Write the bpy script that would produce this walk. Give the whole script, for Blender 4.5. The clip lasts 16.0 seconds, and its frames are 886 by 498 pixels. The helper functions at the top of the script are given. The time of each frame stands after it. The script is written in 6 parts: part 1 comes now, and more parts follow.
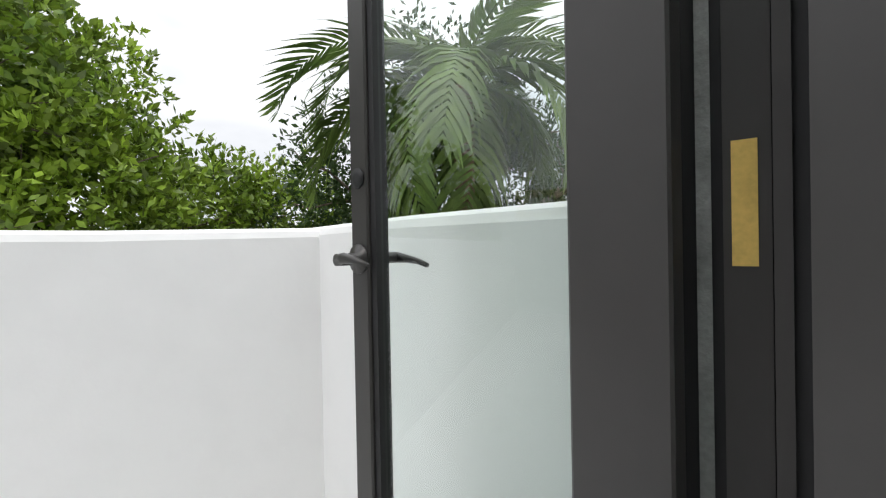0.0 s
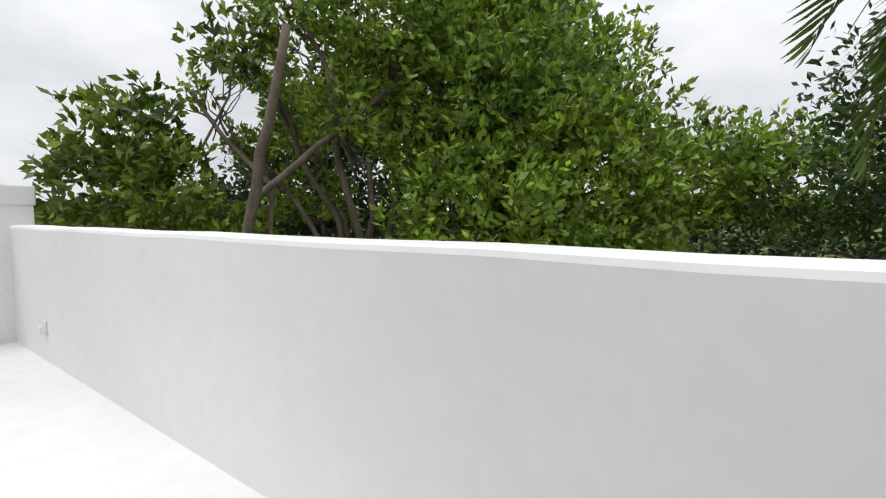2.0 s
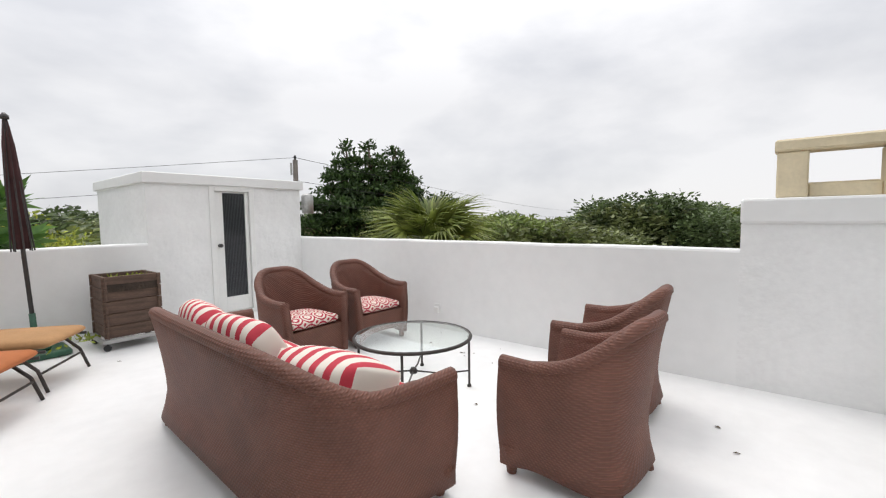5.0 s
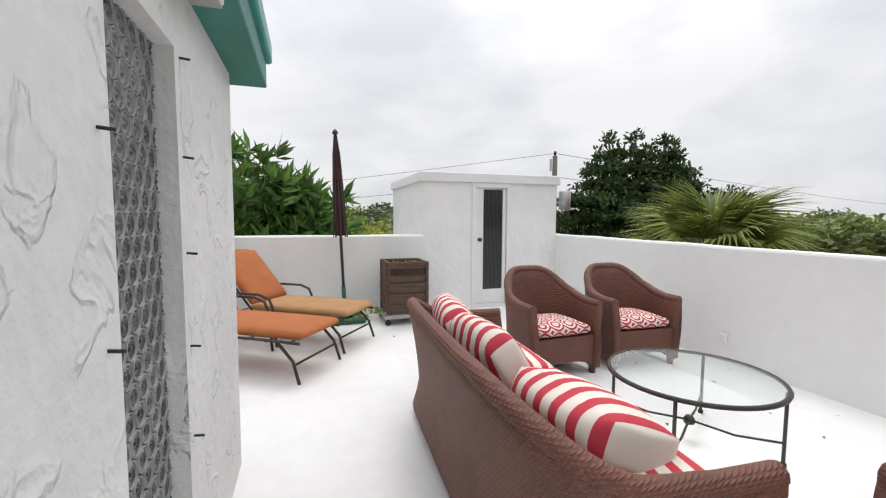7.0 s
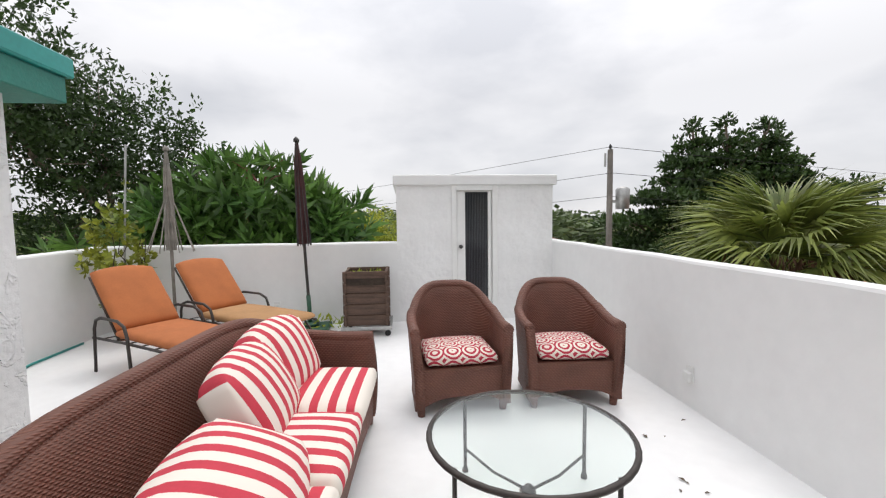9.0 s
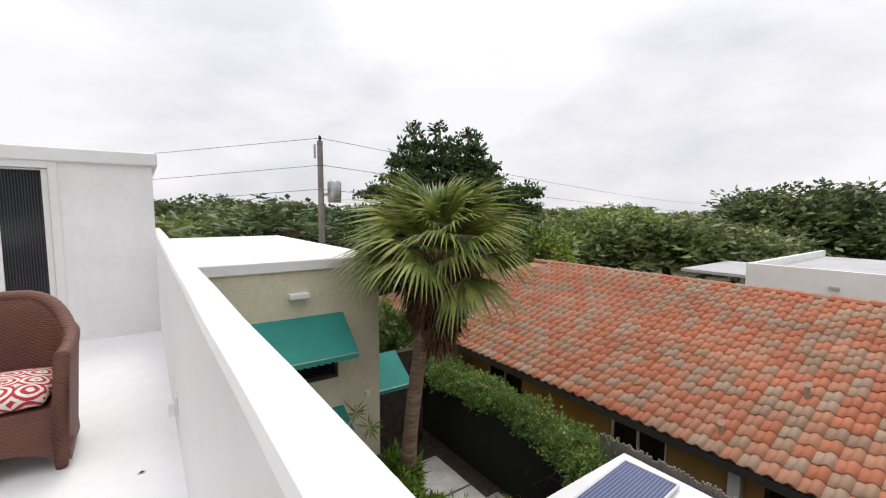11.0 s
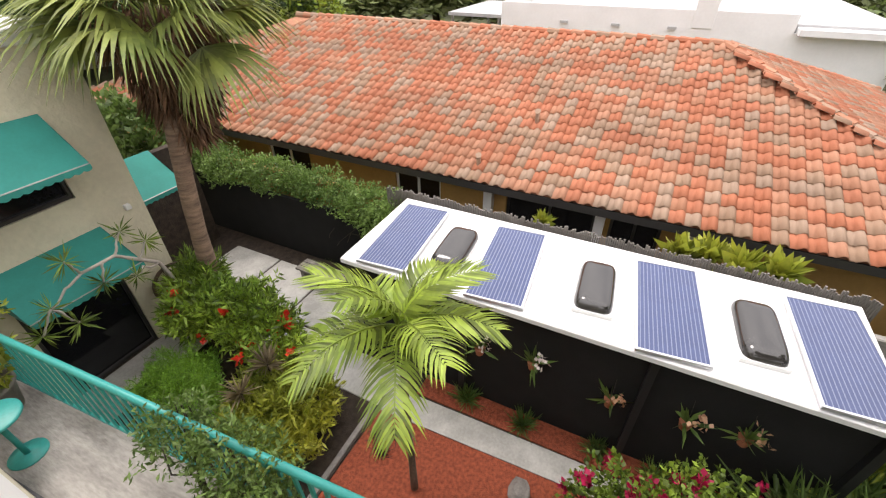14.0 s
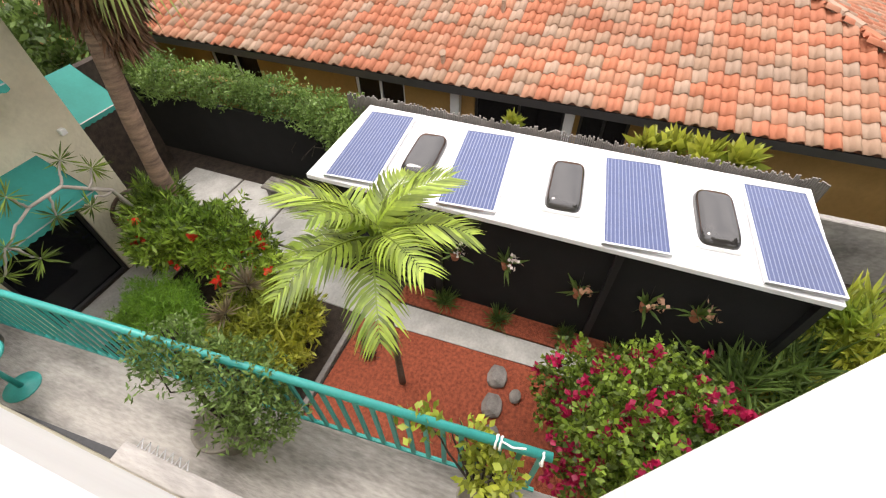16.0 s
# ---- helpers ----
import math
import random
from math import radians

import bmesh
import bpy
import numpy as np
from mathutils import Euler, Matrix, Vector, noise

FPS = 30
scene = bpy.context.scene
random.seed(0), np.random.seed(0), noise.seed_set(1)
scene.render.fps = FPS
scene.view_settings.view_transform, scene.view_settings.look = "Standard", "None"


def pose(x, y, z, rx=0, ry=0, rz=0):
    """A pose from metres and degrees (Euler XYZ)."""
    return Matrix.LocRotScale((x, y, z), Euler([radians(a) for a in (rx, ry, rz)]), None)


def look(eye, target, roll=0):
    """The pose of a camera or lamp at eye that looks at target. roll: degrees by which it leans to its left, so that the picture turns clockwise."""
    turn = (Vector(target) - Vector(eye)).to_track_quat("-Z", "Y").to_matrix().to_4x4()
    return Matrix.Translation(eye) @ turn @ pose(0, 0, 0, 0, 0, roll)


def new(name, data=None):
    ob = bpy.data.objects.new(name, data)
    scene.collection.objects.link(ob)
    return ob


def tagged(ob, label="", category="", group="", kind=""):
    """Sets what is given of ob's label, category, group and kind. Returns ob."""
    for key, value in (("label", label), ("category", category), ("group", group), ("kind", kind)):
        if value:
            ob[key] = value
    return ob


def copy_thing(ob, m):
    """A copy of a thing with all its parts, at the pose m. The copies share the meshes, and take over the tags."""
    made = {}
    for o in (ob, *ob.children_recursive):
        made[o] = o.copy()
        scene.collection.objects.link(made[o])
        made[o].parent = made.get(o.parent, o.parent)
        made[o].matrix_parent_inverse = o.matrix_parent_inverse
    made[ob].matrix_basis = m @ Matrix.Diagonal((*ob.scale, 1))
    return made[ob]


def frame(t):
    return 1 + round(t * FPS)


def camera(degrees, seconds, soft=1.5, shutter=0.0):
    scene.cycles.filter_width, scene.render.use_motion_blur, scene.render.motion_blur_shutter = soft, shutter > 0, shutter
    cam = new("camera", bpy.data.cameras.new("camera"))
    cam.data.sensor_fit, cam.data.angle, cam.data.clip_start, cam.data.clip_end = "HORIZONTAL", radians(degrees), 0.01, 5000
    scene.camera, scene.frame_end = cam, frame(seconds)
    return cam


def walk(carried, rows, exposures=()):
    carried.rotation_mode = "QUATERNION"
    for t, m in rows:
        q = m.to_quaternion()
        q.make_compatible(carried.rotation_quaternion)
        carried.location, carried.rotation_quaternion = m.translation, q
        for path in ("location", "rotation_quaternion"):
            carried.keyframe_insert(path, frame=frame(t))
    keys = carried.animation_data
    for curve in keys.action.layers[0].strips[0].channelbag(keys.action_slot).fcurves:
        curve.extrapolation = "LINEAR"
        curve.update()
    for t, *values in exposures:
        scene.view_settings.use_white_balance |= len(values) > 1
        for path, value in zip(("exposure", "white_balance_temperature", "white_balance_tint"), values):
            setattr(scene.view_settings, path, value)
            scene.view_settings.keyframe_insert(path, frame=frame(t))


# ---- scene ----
cam = camera(92.6, 16.0, 1.2)
# seconds, eye, the point looked at, lean
PATH = [
    (0, (0.300, -0.269, 1.060), (1.100, 1.564, 1.044), -1.1),
    (0.5, (0.303, -0.125, 1.092), (0.757, 1.821, 1.020), -0.6),
    (1, (0.254, -0.034, 1.110), (0.327, 1.963, 1.034), 0.3),
    (1.5, (0.130, -0.010, 1.138), (-0.329, 1.934, 1.021), 0.4),
    (2, (-0.03, 0.016, 1.2), (-1.14, 1.673, 1.041), 0.3),
    (2.5, (-0.263, 0.17, 1.187), (-1.814, 1.421, 1.02), -0.2),
    (3, (-0.633, 0.339, 1.224), (-2.406, 1.248, 1.049), -0.3),
    (3.5, (-0.963, 0.47, 1.241), (-2.883, 1.005, 1.075), -0.4),
    (4, (-1.25, 0.33, 1.236), (-3.245, 0.329, 1.099), 0.5),
    (4.5, (-1.43, 0.333, 1.3), (-3.296, -0.37, 1.153), -0.6),
    (5, (-1.53, 0.3, 1.339), (-3.086, -0.949, 1.198), -0.8),
    (7.3, (-1.927, -0.108, 1.341), (-2.439, -2.036, 1.194), -0.2),
    (7.5, (-2.04, -0.114, 1.343), (-2.486, -2.058, 1.2), -0.6),
    (8, (-2.415, -0.104, 1.395), (-2.693, -2.08, 1.253), -0.6),
    (8.5, (-2.916, -0.139, 1.379), (-3.099, -2.125, 1.234), -0.7),
    (9, (-3.419, -0.142, 1.41), (-3.607, -2.128, 1.261), -0.7),
    (9.5, (-4.018, -0.103, 1.45), (-4.377, -2.064, 1.293), -0.6),
    (10, (-4.624, -0.17, 1.372), (-5.236, -2.069, 1.234), -0.8),
    (10.2, (-4.85, -0.175, 1.381), (-5.572, -2.035, 1.242), -0.6),
    (12.3, (-5.600, -0.125, 1.325), (-7.170, -1.310, 0.898), 0.3),
    (12.5, (-5.63, -0.120, 1.320), (-7.196, -1.253, 0.807), 0.3),
    (13, (-5.63, -0.120, 1.320), (-7.196, -1.099, 0.552), 0.0),
    (13.5, (-5.63, -0.120, 1.320), (-7.155, -0.960, 0.336), -0.2),
    (14, (-5.63, -0.120, 1.320), (-7.083, -0.837, 0.148), -0.5),
    (14.5, (-5.63, -0.120, 1.320), (-7.021, -0.737, 0.022), -0.6),
    (15, (-5.63, -0.120, 1.320), (-6.952, -0.653, -0.083), -0.9),
    (15.5, (-5.63, -0.120, 1.320), (-6.882, -0.601, -0.164), -1.2),
    (16, (-5.63, -0.120, 1.320), (-6.869, -0.609, -0.172), -1.2),
]
walk(cam, [(t, look(e, a, r)) for t, e, a, r in PATH],
     [(0, 0.25, 6500, 10), (2, 0.0, 6500, 10), (5, 0.03, 6600, 11), (10, 0.0, 6550, 12), (12.3, 0.44, 6750, 15), (16, 1.10, 6950, 16)])

SKY_TOP, SKY_GAIN = 1.9, 1.05

# ---- world, sun ----
W = bpy.data.worlds.new("overcast")
scene.world = W
W.use_nodes = True
wn, wl = W.node_tree.nodes, W.node_tree.links
wn.clear()


def wnode(kind, **kw):
    n = wn.new(kind)
    for k, v in kw.items():
        n.inputs[k].default_value = v
    return n


sky = wn.new("ShaderNodeTexSky")
sky.sky_type, sky.sun_disc = "NISHITA", False
sky.sun_elevation, sky.sun_rotation = radians(62), radians(200)
co = wn.new("ShaderNodeTexCoord")
mp = wn.new("ShaderNodeMapping")
mp.inputs["Scale"].default_value = (1.0, 1.0, 2.2)
wl.new(co.outputs["Generated"], mp.inputs["Vector"])
cl = wnode("ShaderNodeTexNoise", Scale=2.6, Detail=6.0, Roughness=0.5, Distortion=0.1)
wl.new(mp.outputs[0], cl.inputs["Vector"])
cr = wn.new("ShaderNodeValToRGB")
cr.color_ramp.elements[0].position, cr.color_ramp.elements[0].color = 0.34, (0.70, 0.72, 0.76, 1)
cr.color_ramp.elements[1].position, cr.color_ramp.elements[1].color = 0.60, (0.94, 0.95, 0.97, 1)
wl.new(cl.outputs["Fac"], cr.inputs[0])
# overcast light grows towards the zenith
sep = wn.new("ShaderNodeSeparateXYZ")
wl.new(co.outputs["Generated"], sep.inputs[0])
mr = wnode("ShaderNodeMapRange", **{"From Min": 0.25, "From Max": 1.0, "To Min": 0.92, "To Max": SKY_TOP})
wl.new(sep.outputs["Z"], mr.inputs["Value"])
mul = wn.new("ShaderNodeVectorMath")
mul.operation = "SCALE"
wl.new(cr.outputs["Color"], mul.inputs[0])
wl.new(mr.outputs[0], mul.inputs["Scale"])
b1 = wnode("ShaderNodeBackground", Strength=0.10)
wl.new(sky.outputs[0], b1.inputs["Color"])
b2 = wnode("ShaderNodeBackground", Strength=SKY_GAIN)
wl.new(mul.outputs[0], b2.inputs["Color"])
mx = wn.new("ShaderNodeMixShader")
mx.inputs[0].default_value = 0.93
wl.new(b1.outputs[0], mx.inputs[1])
wl.new(b2.outputs[0], mx.inputs[2])
wo = wn.new("ShaderNodeOutputWorld")
wl.new(mx.outputs[0], wo.inputs[0])
sun_data = bpy.data.lights.new("sun", "SUN")
sun_data.energy, sun_data.angle, sun_data.color = 0.9, radians(22), (1, 0.97, 0.93)
sun = new("sun", sun_data)
sun.matrix_basis = look((0, 0, 30), (3.5, 9, 10))

# ---- materials ----


def mat(name, col, rough=0.6, metal=0.0, vary=0.15, scale=3.0, bump=0.0, bscale=60.0, col2=None, island=0.0, trans=0.0, ior=1.45, stretch=(1, 1, 1), spec=0.5, sss=0.0):
    """A surface: base colour varied by noise at two scales, with relief."""
    m = bpy.data.materials.new(name)
    m.use_nodes = True
    n, l = m.node_tree.nodes, m.node_tree.links
    p = n["Principled BSDF"]
    p.inputs["Roughness"].default_value, p.inputs["Metallic"].default_value = rough, metal
    p.inputs["Specular IOR Level"].default_value = spec
    tc = n.new("ShaderNodeTexCoord")
    mp = n.new("ShaderNodeMapping")
    mp.inputs["Scale"].default_value = stretch
    l.new(tc.outputs["Object"], mp.inputs[0])
    a = n.new("ShaderNodeTexNoise")
    a.inputs["Scale"].default_value, a.inputs["Detail"].default_value = scale, 6
    l.new(mp.outputs[0], a.inputs["Vector"])
    b = n.new("ShaderNodeTexNoise")
    b.inputs["Scale"].default_value, b.inputs["Detail"].default_value = scale * 11, 3
    l.new(mp.outputs[0], b.inputs["Vector"])
    ad = n.new("ShaderNodeMath")
    ad.operation = "MULTIPLY_ADD"
    l.new(b.outputs["Fac"], ad.inputs[0])
    ad.inputs[1].default_value = 0.45
    l.new(a.outputs["Fac"], ad.inputs[2])
    r = n.new("ShaderNodeValToRGB")
    c2 = col2 or tuple(c * (1 - vary) for c in col)
    c1 = col if col2 else tuple(min(1, c * (1 + vary * 0.5)) for c in col)
    r.color_ramp.elements[0].position, r.color_ramp.elements[0].color = 0.52, (*c2, 1)
    r.color_ramp.elements[1].position, r.color_ramp.elements[1].color = 0.92, (*c1, 1)
    l.new(ad.outputs[0], r.inputs[0])
    out = r.outputs[0]
    if island:
        g = n.new("ShaderNodeNewGeometry")
        h = n.new("ShaderNodeHueSaturation")
        mr = n.new("ShaderNodeMapRange")
        mr.inputs["To Min"].default_value, mr.inputs["To Max"].default_value = 1 - island, 1 + island
        l.new(g.outputs["Random Per Island"], mr.inputs[0])
        l.new(mr.outputs[0], h.inputs["Value"])
        l.new(out, h.inputs["Color"])
        out = h.outputs[0]
    l.new(out, p.inputs["Base Color"])
    if trans:
        p.inputs["Transmission Weight"].default_value, p.inputs["IOR"].default_value = trans, ior
    if sss:
        p.inputs["Subsurface Weight"].default_value = sss
        p.inputs["Subsurface Radius"].default_value = (0.02, 0.03, 0.01)
    if bump:
        bt = n.new("ShaderNodeTexNoise")
        bt.inputs["Scale"].default_value, bt.inputs["Detail"].default_value = bscale, 5
        l.new(mp.outputs[0], bt.inputs["Vector"])
        bp = n.new("ShaderNodeBump")
        bp.inputs["Strength"].default_value, bp.inputs["Distance"].default_value = 1.0, bump
        l.new(bt.outputs["Fac"], bp.inputs["Height"])
        l.new(bp.outputs[0], p.inputs["Normal"])
    return m


def leafmat(name, col, col2, island=0.35, rough=0.5):
    """A thin leaf: gloss and green light through it."""
    m = mat(name, col, rough, col2=col2, scale=0.9, island=island)
    n, l = m.node_tree.nodes, m.node_tree.links
    p = n["Principled BSDF"]
    src = p.inputs["Base Color"].links[0].from_socket
    # each plant a little lighter or darker than the next
    oi = n.new("ShaderNodeObjectInfo")
    mr = n.new("ShaderNodeMapRange")
    mr.inputs["To Min"].default_value, mr.inputs["To Max"].default_value = 0.78, 1.25
    l.new(oi.outputs["Random"], mr.inputs[0])
    hs = n.new("ShaderNodeHueSaturation")
    l.new(mr.outputs[0], hs.inputs["Value"])
    l.new(src, hs.inputs["Color"])
    src = hs.outputs[0]
    l.new(src, p.inputs["Base Color"])
    t = n.new("ShaderNodeBsdfTranslucent")
    l.new(src, t.inputs[0])
    mxs = n.new("ShaderNodeMixShader")
    mxs.inputs[0].default_value = 0.3
    l.new(p.outputs[0], mxs.inputs[1])
    l.new(t.outputs[0], mxs.inputs[2])
    l.new(mxs.outputs[0], n["Material Output"].inputs[0])
    return m


def stripes(name, axis, pitch, c1, c2, duty=0.5, rough=0.85, bump=0.0):
    """Woven or ruled stripes across an axis of the object."""
    m = mat(name, c1, rough, scale=8, vary=0.1)
    n, l = m.node_tree.nodes, m.node_tree.links
    p = n["Principled BSDF"]
    src = p.inputs["Base Color"].links[0].from_socket
    tc = n.new("ShaderNodeTexCoord")
    sp = n.new("ShaderNodeSeparateXYZ")
    l.new(tc.outputs["Object"], sp.inputs[0])
    d = n.new("ShaderNodeMath")
    d.operation = "MULTIPLY"
    d.inputs[1].default_value = 1 / pitch
    l.new(sp.outputs[axis], d.inputs[0])
    f = n.new("ShaderNodeMath")
    f.operation = "FRACT"
    l.new(d.outputs[0], f.inputs[0])
    g = n.new("ShaderNodeMath")
    g.operation = "GREATER_THAN"
    g.inputs[1].default_value = duty
    l.new(f.outputs[0], g.inputs[0])
    x = n.new("ShaderNodeMix")
    x.data_type = "RGBA"
    l.new(g.outputs[0], x.inputs[0])
    l.new(src, x.inputs[6])
    x.inputs[7].default_value = (*c2, 1)
    l.new(x.outputs[2], p.inputs["Base Color"])
    if bump:
        w = n.new("ShaderNodeBump")
        w.inputs["Distance"].default_value = bump
        l.new(g.outputs[0], w.inputs["Height"])
        l.new(w.outputs[0], p.inputs["Normal"])
    return m


M_WHITE = mat("white_elastomeric_paint", (0.80, 0.80, 0.79), 0.55, vary=0.05, scale=0.8, bump=0.004, bscale=5)
M_FLOOR = mat("white_roof_coating", (0.83, 0.83, 0.825), 0.4, vary=0.07, scale=0.7, bump=0.003, bscale=9)
M_STUCCO = mat("rough_white_stucco", (0.80, 0.80, 0.79), 0.75, vary=0.06, scale=2, bump=0.022, bscale=6)
M_WALLCREAM = mat("cream_stucco", (0.66, 0.61, 0.46), 0.8, vary=0.12, scale=1.2, bump=0.015, bscale=14)
M_CREAMPOT = mat("cream_cast_stone", (0.72, 0.62, 0.43), 0.75, vary=0.12, scale=4, bump=0.003, bscale=40)
M_OCHRE = mat("ochre_painted_wall", (0.42, 0.25, 0.08), 0.8, vary=0.15, scale=1, bump=0.004, bscale=25)
M_CONC = mat("worn_grey_concrete", (0.43, 0.405, 0.375), 0.8, scale=1.6, bump=0.005, bscale=35, col2=(0.17, 0.16, 0.145), stretch=(2.4, 0.6, 1))
M_PATH = mat("pale_paving", (0.55, 0.54, 0.50), 0.8, scale=2.2, bump=0.003, bscale=40, col2=(0.36, 0.35, 0.32))
M_DARKBAND = mat("dark_grey_strip", (0.05, 0.052, 0.058), 0.6, vary=0.3, scale=3, bump=0.002)
M_GRAVEL = mat("grey_gravel", (0.3, 0.3, 0.29), 0.9, vary=0.5, scale=20, bump=0.02, bscale=60)
M_MULCH = mat("red_mulch", (0.42, 0.10, 0.045), 0.9, scale=18, bump=0.03, bscale=60, col2=(0.19, 0.04, 0.018))
# real soil, and the painted shade of the wall under the side awning
M_SOIL_SHADE = mat("dark_soil_and_shade", (0.05, 0.035, 0.025), 0.95, vary=0.5, scale=8, bump=0.02, bscale=30)
M_TEAL = mat("teal_canvas", (0.02, 0.25, 0.21), 0.75, vary=0.12, scale=2, bump=0.001, bscale=200)
M_TEALPAINT = mat("teal_painted_steel", (0.025, 0.30, 0.27), 0.4, vary=0.15, scale=4)
M_TEALWOOD = mat("teal_painted_wood", (0.02, 0.19, 0.15), 0.5, vary=0.2, scale=5, bump=0.002)
M_WICKER = mat("brown_woven_wicker", (0.205, 0.078, 0.05), 0.6, vary=0.2, scale=5, island=0.0)
M_BRONZE = mat("dark_bronze_aluminium", (0.055, 0.052, 0.05), 0.4, metal=0.3, vary=0.1, scale=2)
M_BLACK = mat("black_rubber", (0.012, 0.012, 0.013), 0.6)
M_IRON = mat("dark_wrought_iron", (0.06, 0.052, 0.047), 0.5, metal=0.5, vary=0.3, scale=12)
M_BRASS = mat("brass", (0.75, 0.52, 0.16), 0.35, metal=0.85, vary=0.2, scale=15)
M_GREYSTRIP = mat("grey_mortar_strip", (0.30, 0.31, 0.30), 0.85, vary=0.3, scale=14, bump=0.006, bscale=50)
M_GLASS = mat("clear_glass", (0.9, 0.97, 0.94), 0.0, vary=0.0, trans=1.0)
M_ORANGE = mat("rust_orange_canvas", (0.43, 0.135, 0.04), 0.85, vary=0.12, scale=6, bump=0.001, bscale=250)
M_TAN = mat("tan_canvas", (0.42, 0.23, 0.10), 0.85, vary=0.12, scale=6, bump=0.001, bscale=250)
M_PLANK = mat("weathered_dark_planks", (0.115, 0.07, 0.05), 0.8, vary=0.5, scale=3, bump=0.004, bscale=30, stretch=(1, 1, 6))
M_GALV = mat("galvanised_steel", (0.42, 0.42, 0.41), 0.45, metal=0.6, vary=0.2, scale=10)
M_UMB = mat("maroon_canvas", (0.06, 0.022, 0.022), 0.85, vary=0.3, scale=9, bump=0.003, bscale=40)
M_UMBG = mat("grey_faded_canvas", (0.27, 0.25, 0.22), 0.85, vary=0.3, scale=9, bump=0.003, bscale=40)
M_GREENPL = mat("dark_green_plastic", (0.02, 0.09, 0.05), 0.5, vary=0.3, scale=12)
M_WHITEPL = mat("white_plastic", (0.78, 0.78, 0.76), 0.4, vary=0.05)
M_BARK = mat("grey_brown_bark", (0.17, 0.135, 0.10), 0.9, vary=0.5, scale=4, bump=0.02, bscale=12, stretch=(1, 1, 0.4))
M_PALMTRUNK = mat("palm_trunk", (0.24, 0.16, 0.11), 0.9, vary=0.45, scale=5, bump=0.03, bscale=10, stretch=(0.6, 0.6, 4))
M_SKIRT = mat("dead_frond_thatch", (0.15, 0.08, 0.045), 0.95, island=0.4, vary=0.4)
M_LEAF = leafmat("tree_leaf", (0.275, 0.385, 0.045), (0.075, 0.14, 0.016), 0.65)
M_LEAFM = leafmat("mid_green_leaf", (0.20, 0.30, 0.07), (0.09, 0.16, 0.035), 0.4)
M_LEAFD = leafmat("dark_tree_leaf", (0.058, 0.111, 0.026), (0.029, 0.058, 0.016))
M_LEAFY = leafmat("yellow_green_leaf", (0.42, 0.42, 0.05), (0.15, 0.22, 0.025), 0.4)
M_LEAFU = leafmat("umbrella_leaf", (0.10, 0.19, 0.035), (0.035, 0.09, 0.018), 0.5)
M_PALM = leafmat("palm_frond", (0.195, 0.286, 0.065), (0.078, 0.143, 0.033))
M_PALMF = leafmat("fan_palm_frond", (0.36, 0.40, 0.10), (0.14, 0.20, 0.045), 0.5)
M_ARECA = leafmat("areca_frond", (0.24, 0.31, 0.04), (0.09, 0.15, 0.02), 0.6)
M_FAR = leafmat("distant_leaf", (0.22, 0.25, 0.09), (0.11, 0.14, 0.05), 0.45)
M_FARD = leafmat("distant_dark_leaf", (0.14, 0.19, 0.075), (0.07, 0.105, 0.04), 0.5)
M_FARG = leafmat("distant_bright_leaf", (0.24, 0.30, 0.08), (0.10, 0.15, 0.04), 0.45)
M_MAGENTA = leafmat("magenta_bract", (0.55, 0.012, 0.09), (0.35, 0.005, 0.05), 0.25)
M_RED = leafmat("red_flower", (0.75, 0.06, 0.02), (0.5, 0.02, 0.01), 0.2)
M_TWIG = mat("dark_twig", (0.05, 0.04, 0.03), 0.95, vary=0.4)
M_ROOFW = mat("white_flat_roof", (0.80, 0.80, 0.79), 0.6, vary=0.06, scale=0.8)
M_ROOFG = mat("pale_grey_roof", (0.45, 0.45, 0.45), 0.7, vary=0.15, scale=0.6)
M_DARK = mat("dark_window_glass", (0.012, 0.013, 0.015), 0.08, vary=0.2)
# shelter netting, and the painted shade under the hedge
M_INTERIOR = mat("dark_netting_and_shade", (0.008, 0.008, 0.008), 0.9, vary=0.3)
M_SKYL = mat("smoked_acrylic", (0.03, 0.028, 0.026), 0.06, vary=0.3, scale=3, spec=0.9)
M_GROUND = mat("distant_ground", (0.11, 0.12, 0.06), 0.95, vary=0.4, scale=0.2)
M_ROAD = mat("asphalt", (0.10, 0.10, 0.10), 0.9, vary=0.2, scale=1)
M_STONE = mat("grey_stone", (0.24, 0.22, 0.20), 0.85, vary=0.4, scale=5, bump=0.01, bscale=20)
M_TERRA = mat("terracotta", (0.42, 0.16, 0.08), 0.8, vary=0.2, scale=6)
M_POT = mat("grey_clay_pot", (0.22, 0.20, 0.17), 0.8, vary=0.3, scale=6)
M_WOODPOLE = mat("grey_timber_pole", (0.20, 0.18, 0.16), 0.9, vary=0.3, scale=3)
M_FRAMEW = mat("silver_frame", (0.62, 0.63, 0.65), 0.35, metal=0.5, vary=0.05)
M_CELL = stripes("blue_solar_cells", 0, 0.04, (0.055, 0.08, 0.16), (0.20, 0.24, 0.36), 0.86, 0.25)
M_STRX = stripes("red_white_stripe_across", 1, 0.094, (0.55, 0.045, 0.07), (0.78, 0.72, 0.64), 0.46)
M_STRY = stripes("red_white_stripe_along", 0, 0.094, (0.55, 0.045, 0.07), (0.78, 0.72, 0.64), 0.46)
M_RIBBED = stripes("ribbed_dark_glass", 0, 0.022, (0.02, 0.022, 0.025), (0.05, 0.053, 0.058), 0.5, 0.12, 0.004)


